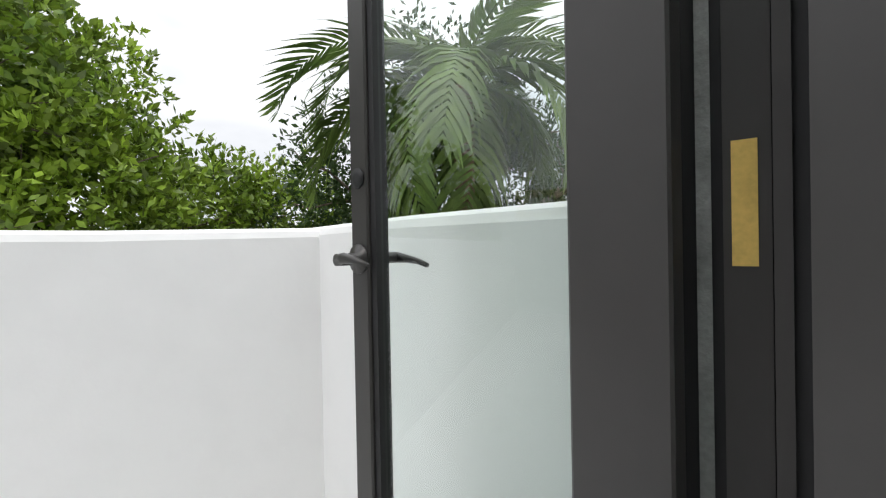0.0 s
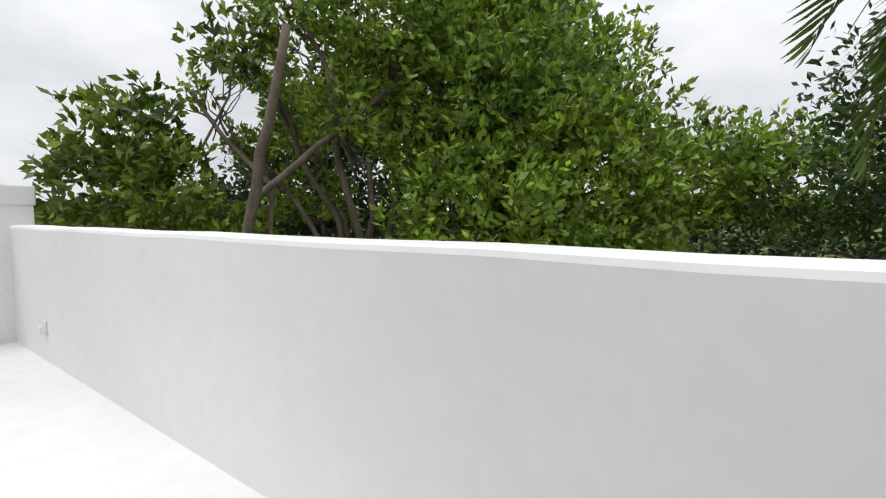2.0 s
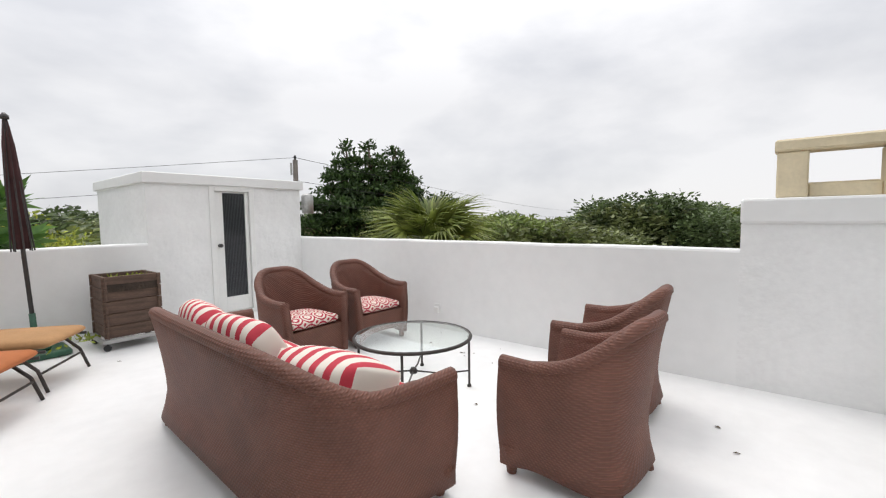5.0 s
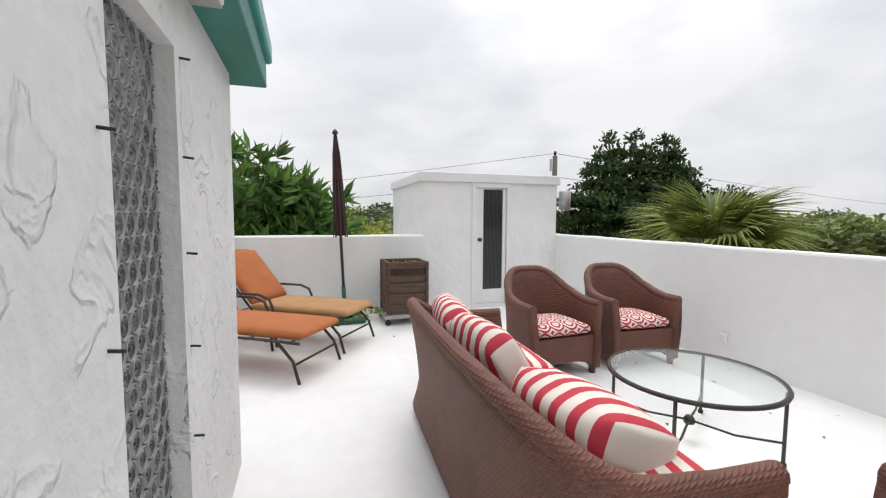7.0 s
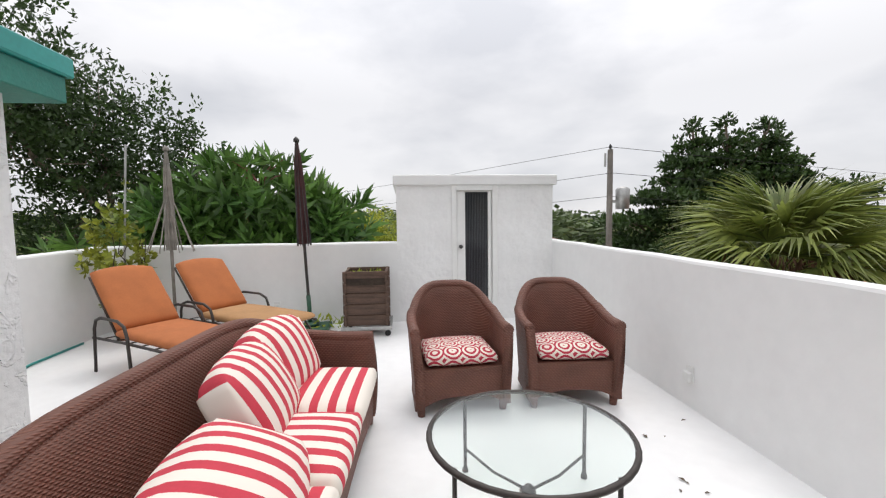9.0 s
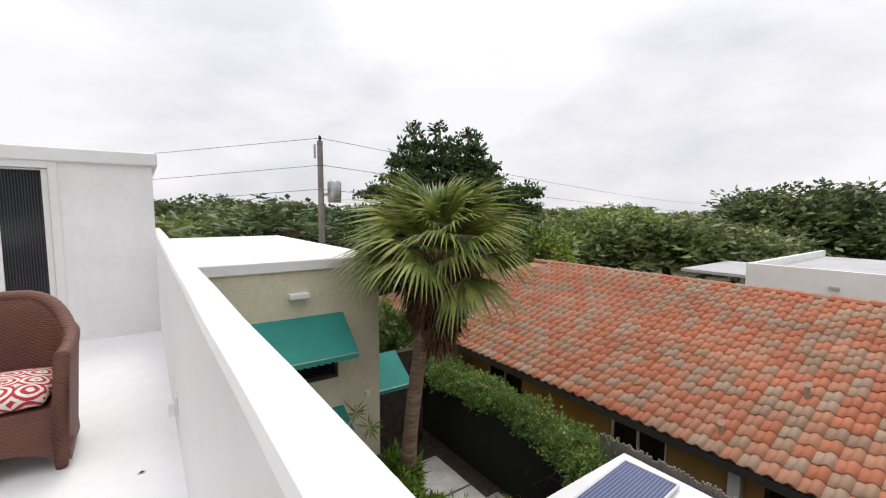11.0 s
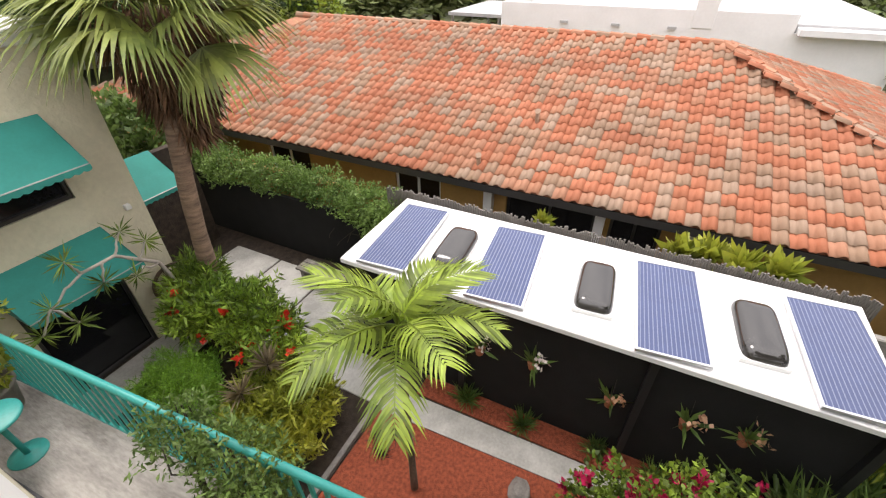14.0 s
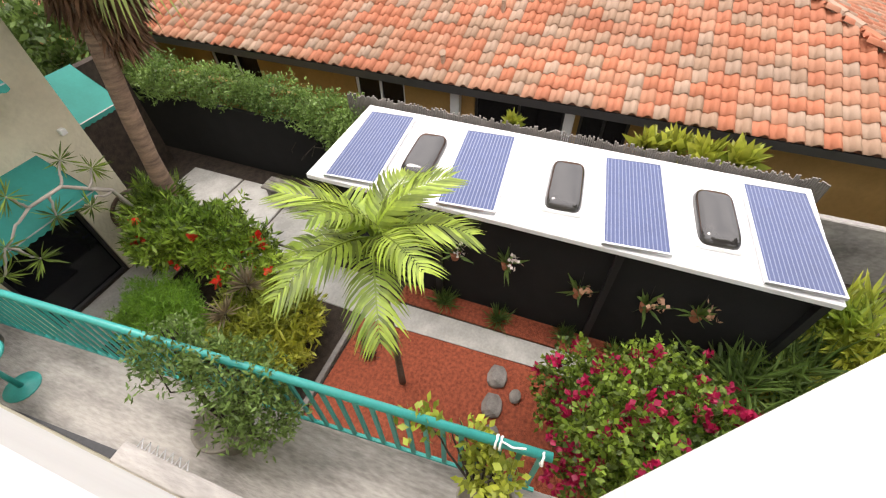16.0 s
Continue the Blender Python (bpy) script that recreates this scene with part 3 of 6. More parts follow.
# stair tower with bottle glass window
tw = thing("stair_tower", pose(0, 0, 0), "rough white stucco stair tower with a teal eave", "building")
TX, TS, TN = -1.43, -2.52, -0.72
wy0, wy1, wz0, wz1 = -1.55, -1.085, 0.12, 1.84
for q in ((TX, TS, 0, TX + 0.2, wy0, 2.06), (TX, wy1, 0, TX + 0.2, TN, 2.06), (TX, wy0, 0, TX + 0.2, wy1, wz0), (TX, wy0, wz1, TX + 0.2, wy1, 2.06), (TX + 0.2, TS, 0, EX + 0.16, TS + 0.2, 2.06), (TX + 0.2, TN - 0.15, 0, -0.35, TN, 2.06)):
    part("wall", box(B(), *q), M_TROWEL, tw)
bm = B()
box(bm, TX - 0.16, TS - 0.2, 2.06, EX + 0.4, TN + 0.1, 2.2, 0.006)
part("soffit", bm, M_TEALWOOD, tw, "dark teal painted soffit")
bm = B()
box(bm, TX - 0.19, TS - 0.23, 2.2, EX + 0.43, TN + 0.13, 2.31, 0.01)
part("fascia", bm, M_TEALPAINT, tw, "teal painted roof edge")
wi = new("window")
wi.parent = tw
bm = B()
box(bm, TX + 0.062, wy0, wz0, TX + 0.08, wy1, wz1)
part("backing_pane", bm, M_DARK, wi)
# round bottle ends set in rows: a moulded rim round each dished end
def bottle_ends(profile):
    bm = B()
    rr, iz, z = 0.035, 0, wz0 + 0.035
    while z < wz1 - rr * 0.5:
        y = wy0 + rr * (0.4 if iz % 2 else 1.4)
        while y < wy1 - rr * 0.3:
            rows = [[(TX + 0.062 - h, y + q * rr * math.cos(k * math.tau / 16), z + q * rr * math.sin(k * math.tau / 16)) for k in range(16)] for q, h in profile]
            vs = hull_faces(bm, rows, True)
            if profile[-1][0] < 0.5:
                bm.faces.new(vs[-1])
            y += 2 * rr
        z += rr * 1.75
        iz += 1
    return bm


M_BOTTLE = mat("bottle_glass", (0.075, 0.082, 0.085), 0.12, vary=0.5, scale=9, spec=0.9, island=0.35)
M_RIM = mat("bottle_rim", (0.30, 0.31, 0.31), 0.25, vary=0.3, scale=12, spec=0.8)
for nm, mt_, prof_, lab in (("bottle_end", M_BOTTLE, [(0.88, 0.002), (0.72, 0.007), (0.55, 0.003), (0.3, 0.002), (0.12, 0.008)], "dark bottle ends set in the wall"),
                            ("bottle_rim", M_RIM, [(0.99, 0.001), (0.97, 0.010), (0.92, 0.011), (0.89, 0.002)], "pale moulded glass rims")):
    bo = part(nm, bottle_ends(prof_), mt_, wi, lab, True)
    bo["kind"] = "stuff"

for y, z in [(-1.60, 0.32 + 0.3 * k) for k in range(6)] + [(-1.02, 0.66), (-1.025, 1.08), (-1.03, 1.50)]:
    part("nail", tube(B(), [(TX - 0.03, 0, 0), (TX + 0.01, 0, 0.004)], 0.004, 6), M_BLACK, tw, "", at=pose(0, y, z))
fl = thing("floodlight", pose(TX - 0.08, -1.45, 2.02), "small white floodlight under the teal eave", "floodlight")
part("housing", box(B(), -0.05, -0.16, -0.03, 0.05, 0.1, 0.04, 0.01), M_WHITEPL, fl)
part("lens", box(B(), -0.045, -0.15, -0.035, 0.045, -0.02, -0.03), M_GALV, fl)

# the open door through which one steps out
do = thing("glazed_door", pose(0.452, 0.405, 0, 0, 0, -65.7), "dark bronze glazed door standing open", "door")
DL = 0.455
bm = B()
for x0, z0, x1, z1 in [(0, 0.02, 0.042, 2.1), (DL - 0.095, 0.02, DL, 2.1), (0.042, 0.02, DL - 0.095, 0.22), (0.042, 2.0, DL - 0.095, 2.1)]:
    box(bm, x0, -0.02, z0, x1, 0.02, z1, 0.003)
part("frame", bm, M_BRONZE, do)
bm = B()
box(bm, 0.042, -0.004, 0.22, DL - 0.095, 0.004, 2.0)
gp = part("pane", bm, M_GLASS, do)
part("glazing_gasket", box(B(), 0.0425, -0.014, 0.22, 0.054, 0.014, 2.0), M_BLACK, do)
gp.visible_shadow = False
bm = B()
lathe(bm, [(0, 0), (0.023, 0), (0.023, 0.004), (0.009, 0.008), (0.009, 0.042), (0, 0.042)], 16)
hd = part("handle", bm, M_BRONZE, do, "dark bronze lever handle", True, pose(0.021, -0.02, 1.042, 90, 0, 0))
bm = B()
tube(bm, [(0, 0.0, 0.038), (0.02, 0.003, 0.042), (0.045, 0.0, 0.043), (0.07, -0.008, 0.040)], [0.009, 0.008, 0.006, 0.005], 8)
part("lever", bm, M_BRONZE, hd, smooth=True)
bm = B()
lathe(bm, [(0, 0), (0.023, 0), (0.023, 0.004), (0.009, 0.008), (0.009, 0.042), (0, 0.042)], 16)
h2 = part("handle", bm, M_BRONZE, do, "dark bronze lever handle", True, pose(0.021, 0.02, 1.042, -90, 0, 0))
bm = B()
tube(bm, [(0, 0, 0.038), (0.02, 0.002, 0.042), (0.045, 0.006, 0.043), (0.07, 0.012, 0.040)], [0.009, 0.007, 0.005, 0.004], 8)
part("lever", bm, M_BRONZE, h2, smooth=True)
bm = B()
lathe(bm, [(0, 0), (0.016, 0), (0.016, 0.003), (0.006, 0.004), (0, 0.004)], 14)
part("keyhole_rosette", bm, M_BLACK, do, "", True, pose(0.021, -0.02, 1.165, 90, 0, 0))
fr = thing("door_frame", pose(0.0, 0.0, 0), "dark bronze door frame with a grey mortar joint and a brass strike plate", "door frame")


def on_ray(az, d):
    """A place d metres from the doorway at a bearing east of north."""
    return 0.30 + d * math.sin(radians(az)), -0.269 + d * math.cos(radians(az))


def jamb(name, a0, a1, d, material, depth=0.05, z0=0.0, z1=2.15, label=""):
    p, q = on_ray(a0, d), on_ray(a1, d)
    o = (math.sin(radians(a1)) * depth, math.cos(radians(a1)) * depth)
    bm = B()
    prism(bm, [p, (p[0] + o[0], p[1] + o[1]), (q[0] + o[0], q[1] + o[1]), q], z0, z1)
    bmesh.ops.recalc_face_normals(bm, faces=bm.faces[:])
    return part(name, bm, material, fr, label)


jamb("gasket", 51.8, 54.6, 0.50, M_BLACK)
jamb("mortar_joint", 54.5, 56.0, 0.49, M_GREYSTRIP)
jamb("gasket", 55.9, 57.2, 0.50, M_BLACK)
jamb("post", 57.1, 61.5, 0.495, M_BRONZE)
jamb("post", 61.6, 63.2, 0.47, M_BRONZE)
jamb("gasket", 63.2, 64.6, 0.48, M_BLACK)
jamb("leaf", 64.6, 102.6, 0.40, M_BRONZE)
jamb("strike_plate", 57.9, 60.3, 0.492, M_BRASS, 0.004, 1.035, 1.155, "worn brass strike plate")
jamb("backing_board", 52.0, 108, 0.58, M_BLACK, 0.03)
bm = B()
box(bm, -0.34, TN - 0.15, 2.10, 1.6, TN + 0.0, 2.2)
structure("lintel", bm, M_STUCCO, "white stucco lintel")
bm = B()
box(bm, 0.86, -1.6, 0.0, 1.0, -0.3, 2.2)
structure("wall_tower_east", bm, M_STUCCO, "white stucco tower wall")

# ---- terrace furniture ----


def shell(th, w, d, h_arm, h_back, seat_z, arch, n=41, square=0.78):
    """A woven tub: a U-shaped wall with rolled rim, a front panel, a seat deck and feet."""
    def curve(s):
        a0 = 0.16
        if s < a0:
            return -w / 2, d * 0.35 * s / a0, -1.0, 0.0
        if s > 1 - a0:
            return w / 2, d * 0.35 * (1 - s) / a0, 1.0, 0.0
        t = (s - a0) / (1 - 2 * a0) * math.pi
        c, q = math.cos(t), math.sin(t)
        x = -w / 2 * math.copysign(abs(c) ** square, c)
        y = d * 0.35 + d * 0.65 * max(q, 1e-6) ** square
        nx, ny = -math.copysign(abs(c) ** 1.2, c) / w, max(q, 0) ** 1.2 / d / 1.3
        m = math.hypot(nx, ny) or 1
        return x, y, nx / m, ny / m

    def plan(s, z):
        # s runs from the front of one arm (0) round the back to the other (1)
        x, y, nx, ny = curve(s)
        k = z / (h_back if ny > 0.3 else h_arm)
        back = 0.085 * max(0, k - 0.3) ** 1.5 * 1.7 - 0.075 + 0.075 * max(0, 1 - k / 0.33) ** 1.5
        side = -0.035 * (1 - k) + 0.02 * max(0, 1 - k / 0.2)
        o = back * ny * ny + side * (1 - ny * ny)
        return x + nx * o, y + ny * o + 0.025 * math.sin(math.pi * min(1, k)) * -(1 if y < 0.02 else 0)

    def top(s):
        e = min(s, 1 - s) * 2
        u = min(1, max(0, (e - 0.22) / 0.72))
        u = u * u * (3 - 2 * u)
        return h_arm + (h_back - h_arm) * u

    def low(s):
        e = min(s, 1 - s) * 2
        return 0.055 + 0.03 * math.sin(math.pi * min(1, e / 0.6)) ** 2 + (0.05 * math.sin(math.pi * (e - 0.6) / 0.8) ** 2 if e > 0.6 else 0)

    bm = B()
    rows_o, rows_i = [], []
    for i in range(n):
        s = i / (n - 1)
        zt, zl = top(s), low(s)
        ro, ri = [], []
        for j in range(9):
            z = zl + (zt - zl) * j / 8
            x, y = plan(s, z)
            nx, ny = curve(s)[2:]
            v = Vector((-nx, -ny))
            ro.append((x, y, z))
            ri.append((x + v.x * 0.065, y + v.y * 0.065, z))
        rows_o.append(ro)
        rows_i.append(ri)
    full = [o + i[::-1] for o, i in zip(rows_o, rows_i)]
    vs = hull_faces(bm, full, True)
    bm.faces.new(vs[0][::-1])
    bm.faces.new(vs[-1])
    bmesh.ops.recalc_face_normals(bm, faces=bm.faces[:])
    part("tub_back", bm, M_WICKER, th, "", True)
    bm = B()
    rim = [tuple((Vector(rows_o[i][-1]) + Vector(rows_i[i][-1])) / 2) for i in range(n)]
    tube(bm, rim, 0.038, 10)
    part("rim", bm, M_WICKER, th, "rolled woven rim", True)
    # front panel with its arch
    bm = B()
    m = 17
    ft, fb = [], []
    rows = []
    for i in range(m):
        u = i / (m - 1) * 2 - 1
        xt, xb = u * (w / 2 - 0.02) * 0.95, u * (w / 2 - 0.02) * 0.9
        zb = 0.05 + arch * (1 - abs(u) ** 3.0)
        rows.append([(xt, 0.0, seat_z), (xb, 0.0, zb), (xb, 0.04, zb), (xt, 0.04, seat_z)])
    vs = hull_faces(bm, rows, True)
    bm.faces.new(vs[0][::-1])
    bm.faces.new(vs[-1])
    bmesh.ops.recalc_face_normals(bm, faces=bm.faces[:])
    part("front_panel", bm, M_WICKER, th)
    bm = B()
    deck = [plan(k / 24, seat_z - 0.03)[:2] for k in range(25)]
    prism(bm, [(x * 0.95, max(0.03, y * 0.95)) for x, y in deck], seat_z - 0.06, seat_z)
    bmesh.ops.recalc_face_normals(bm, faces=bm.faces[:])
    part("seat", bm, M_WICKER, th)
    for sx in (-1, 1):
        for y in (0.035, d * 0.83):
            bm = B()
            x = sx * (w / 2 - 0.06) * (0.95 if y < 0.1 else (0.66 if w < 1 else 0.80))
            if y < 0.1:
                tube(bm, [(x * 1.02, y, 0.0), (x * 1.03, y, 0.06), (x * 1.06, y, 0.16)], [0.026, 0.032, 0.05], 8)
            else:
                tube(bm, [(x, y + 0.015, 0.0), (x, y + 0.015, 0.012), (x, y + 0.01, 0.016), (x, y, 0.11)], [0.026, 0.026, 0.018, 0.034], 8)
            part("leg", bm, M_WICKER, th, "tapered woven foot", True)


def pattern_mat():
    """Red and cream printed fabric: ogee bands."""
    m = mat("red_printed_fabric", (0.74, 0.68, 0.60), 0.85, vary=0.05, scale=8)
    n, l = m.node_tree.nodes, m.node_tree.links
    p = n["Principled BSDF"]
    src = p.inputs["Base Color"].links[0].from_socket
    tc = n.new("ShaderNodeTexCoord")
    mp = n.new("ShaderNodeMapping")
    mp.inputs["Scale"].default_value = (15, 15, 15)
    l.new(tc.outputs["Object"], mp.inputs[0])
    w = n.new("ShaderNodeTexWave")
    w.wave_type, w.rings_direction = "RINGS", "SPHERICAL"
    w.inputs["Scale"].default_value, w.inputs["Distortion"].default_value = 0.9, 3.0
    w.inputs["Detail Scale"].default_value = 1.0
    fr2 = n.new("ShaderNodeVectorMath")
    fr2.operation = "FRACTION"
    sc = n.new("ShaderNodeVectorMath")
    sc.operation = "SCALE"
    sc.inputs["Scale"].default_value = 0.5
    l.new(mp.outputs[0], sc.inputs[0])
    l.new(sc.outputs[0], fr2.inputs[0])
    sb = n.new("ShaderNodeVectorMath")
    sb.operation = "SUBTRACT"
    sb.inputs[1].default_value = (0.5, 0.5, 0.5)
    l.new(fr2.outputs[0], sb.inputs[0])
    s3 = n.new("ShaderNodeVectorMath")
    s3.operation = "SCALE"
    s3.inputs["Scale"].default_value = 1.6
    l.new(sb.outputs[0], s3.inputs[0])
    l.new(s3.outputs[0], w.inputs["Vector"])
    g = n.new("ShaderNodeMath")
    g.operation = "GREATER_THAN"
    g.inputs[1].default_value = 0.5
    l.new(w.outputs["Fac"], g.inputs[0])
    x = n.new("ShaderNodeMix")
    x.data_type = "RGBA"
    l.new(g.outputs[0], x.inputs[0])
    l.new(src, x.inputs[6])
    x.inputs[7].default_value = (0.42, 0.025, 0.05, 1)
    l.new(x.outputs[2], p.inputs["Base Color"])
    return m


M_PRINT = pattern_mat()


def armchair(m, label):
    th = thing("armchair", m, label, "armchair", "wicker armchairs")
    shell(th, 0.74, 0.66, 0.60, 0.845, 0.34, 0.085)
    bm = B()
    cushion(bm, -0.265, 0.015, 0.345, 0.265, 0.50, 0.44, 0.025)
    c = part("cushion", bm, M_PRINT, th, "red and cream printed seat cushion", True)
    return th


# local front faces -y; a chair is placed by the middle of its front
ch_a = armchair(pose(-3.83, -3.05, 0, 0, 0, 184), "brown wicker tub armchair with a red printed cushion, beside the storeroom")
for x, y, a, lab in [(-4.66, -3.06, 178, "brown wicker tub armchair with a red printed cushion, by the parapet"),
                     (-3.73, -0.79, -4, "brown wicker tub armchair with its back to the trees"),
                     (-4.57, -0.92, 1, "brown wicker tub armchair with a red printed cushion, near the chimney")]:
    tagged(copy_thing(ch_a, pose(x, y, 0, 0, 0, a)), lab)

sofa = thing("sofa", pose(-3.145, -1.975, 0, 0, 0, 267), "long brown wicker sofa with red and white striped cushions", "sofa")
shell(sofa, 2.20, 0.80, 0.60, 0.80, 0.34, 0.10, n=61, square=0.5)
for i, (x0, x1, mt) in enumerate([(-0.90, -0.325, M_STRX), (-0.32, 0.255, M_STRY), (0.26, 0.88, M_STRX)]):
    bm = B()
    cushion(bm, x0, -0.05, 0.335, x1, 0.53, 0.47, 0.022, 12)
    tagged(part("seat_cushion", bm, mt, sofa, "red and white striped seat cushion", True))
for i, (x, y, z, rx, rz) in enumerate([(0.60, 0.47, 0.61, -24, -6), (0.14, 0.43, 0.59, -30, 6), (-0.50, 0.26, 0.54, -68, 8)]):
    bm = B()
    cushion(bm, -0.31, -0.085, -0.22, 0.31, 0.085, 0.22, 0.02)
    for v in bm.verts:
        k = (1 - (abs(v.co.x) / 0.31) ** 3) * (1 - min(1, (abs(v.co.z) / 0.22)) ** 3)
        v.co.y *= 0.8 + 0.7 * max(0, k)
    part("back_cushion", bm, M_STRY, sofa, "plump red and white striped back cushion", True, pose(x, y, z, rx, 0, rz))

# round glass table
tb = thing("coffee_table", pose(-3.985, -1.995, 0, 0, 0, 10), "round glass coffee table with a dark iron frame", "table")
R, TZ = 0.465, 0.405
bm = B()
tube(bm, [(R * math.cos(k * math.tau / 40), R * math.sin(k * math.tau / 40), TZ) for k in range(40)], 0.014, 8, True)
part("rim", bm, M_IRON, tb, "", True)
bm = B()
lathe(bm, [(0, TZ + 0.002), (R - 0.01, TZ + 0.002), (R - 0.01, TZ + 0.010), (0, TZ + 0.010)], 40)
g = part("glass_top", bm, M_GLASS, tb)
g.visible_shadow = False
for k in range(4):
    a = k * math.tau / 4 + 0.4
    c, s = math.cos(a), math.sin(a)
    bm = B()
    tube(bm, [(c * R * 0.97, s * R * 0.97, TZ), (c * R * 0.97, s * R * 0.97, 0.02), (c * R * 0.97, s * R * 0.97, 0.018), (c * R * 0.97, s * R * 0.97, 0.0)], [0.010, 0.010, 0.017, 0.017], 8)
    part("leg", bm, M_IRON, tb, "", True)
    bm = B()
    tube(bm, [(c * R * 0.97, s * R * 0.97, 0.13), (c * R * 0.5, s * R * 0.5, 0.10), (0, 0, 0.12)], 0.007, 8)
    part("stretcher", bm, M_IRON, tb, "", True)
bm = B()
lathe(bm, [(0, 0.09), (0.03, 0.10), (0.035, 0.12), (0.02, 0.145), (0, 0.15)], 12)
part("boss", bm, M_IRON, tb, "", True)


def lounger(m, label, seat_m, back_m):
    """Local +x runs to the foot end."""
    th = thing("sun_lounger", m, label, "sun lounger", "sun loungers")
    for s in (-1, 1):
        bm = B()
        y = s * 0.31
        tube(bm, [(-0.08, y, 0.31), (0.5, y, 0.33), (1.1, y, 0.335), (1.42, y, 0.33)], 0.013, 8)
        part("side_rail", bm, M_IRON, th, "", True)
        bm = B()
        tube(bm, [(0.0, y * 1.1, 0.0), (0.03, y * 1.1, 0.42), (0.07, y * 1.1, 0.50), (0.16, y * 1.1, 0.53), (0.46, y * 1.1, 0.53), (0.57, y * 1.1, 0.49), (0.61, y * 1.1, 0.40), (0.65, y * 1.1, 0.0)], 0.014, 8)
        part("arm", bm, M_IRON, th, "", True)
        bm = B()
        tube(bm, [(1.22, y, 0.32), (1.36, y, 0.18), (1.42, y * 1.02, 0.0)], 0.013, 8)
        part("leg", bm, M_IRON, th, "", True)
    bm = B()
    tube(bm, [(1.37, -0.31, 0.15), (1.37, 0.31, 0.15)], 0.010, 8)
    part("crossbar", bm, M_IRON, th, "", True)
    for x in (0.1, 0.3, 0.5, 0.7, 0.9, 1.1, 1.3):
        bm = B()
        tube(bm, [(x, -0.31, 0.32), (x, 0.31, 0.32)], 0.006, 6)
        part("slat", bm, M_IRON, th)
    bm = B()
    tube(bm, [(0.30, -0.27, 0.33), (-0.20, -0.26, 0.87), (-0.20, 0.26, 0.87), (0.30, 0.27, 0.33)], 0.012, 8)
    part("backrest_frame", bm, M_IRON, th, "", True)
    bm = B()
    cushion(bm, 0.27, -0.29, 0.335, 1.44, 0.29, 0.425, 0.012, 14)
    part("seat_cushion", bm, seat_m, th, "", True)
    bm = B()
    cushion(bm, -0.34, -0.28, -0.04, 0.34, 0.28, 0.06, 0.014, 14)
    for v in bm.verts:
        if v.co.x < -0.2:
            v.co.x -= 0.05 * (1 - (v.co.y / 0.3) ** 2)
    part("back_cushion", bm, back_m, th, "", True, pose(0.07, 0, 0.655, 0, 48, 0))
    return th


lounger(pose(-0.71, -4.61, 0, 0, 0, 146), "iron sun lounger with sun-faded rust orange cushions", M_ORANGE, M_ORANGE)
lounger(pose(-1.135, -5.31, 0, 0, 0, 145), "iron sun lounger with a tan seat and rust orange back cushion", M_TAN, M_ORANGE)

# planter box on a wheeled frame
pl = thing("planter_box", pose(-2.97, -5.42, 0), "weathered dark plank planter box on a wheeled metal frame", "planter")
for sx, sy, r in [(0, 0.23, 0), (0, -0.23, 0), (0.24, 0, 90), (-0.24, 0, 90)]:
    for k in range(5):
        bm = B()
        box(bm, -0.27, -0.012, 0.0, 0.27, 0.012, 0.125, 0.004)
        part("board", bm, M_PLANK, pl, "", at=pose(sx, sy, 0.13 + k * 0.132, 0, 0, r + (k % 2) * 0.7))
bm = B()
box(bm, -0.25, -0.25, 0.62, 0.25, 0.25, 0.70)
part("soil", bm, M_SOIL_SHADE, pl)
bm = B()
for x0, y0, x1, y1 in [(-0.30, -0.28, 0.30, -0.25), (-0.30, 0.25, 0.30, 0.28), (-0.30, -0.25, -0.27, 0.25), (0.27, -0.25, 0.30, 0.25)]:
    box(bm, x0, y0, 0.085, x1, y1, 0.125, 0.003)
part("trolley_frame", bm, M_GALV, pl)
for sx in (-0.25, 0.25):
    for sy in (-0.24, 0.24):
        bm = B()
        tube(bm, [(sx, sy - 0.012, 0.035), (sx, sy + 0.012, 0.035)], 0.035, 12)
        tube(bm, [(sx, sy, 0.03), (sx, sy, 0.09)], 0.008, 6)
        part("castor", bm, M_BLACK, pl)
rng = np.random.default_rng(5)
c = np.stack([rng.uniform(-0.2, 0.2, 60), rng.uniform(-0.2, 0.2, 60), np.full(60, 0.70)], 1)
v, f = leaves(c, rng.normal(size=(60, 3)) * 0.5 + [0, 0, 0.8], 0.09, 0.3, rng)
part("seedlings", np_mesh("seedlings", v, f, M_LEAFY), None, pl)

# furled umbrellas


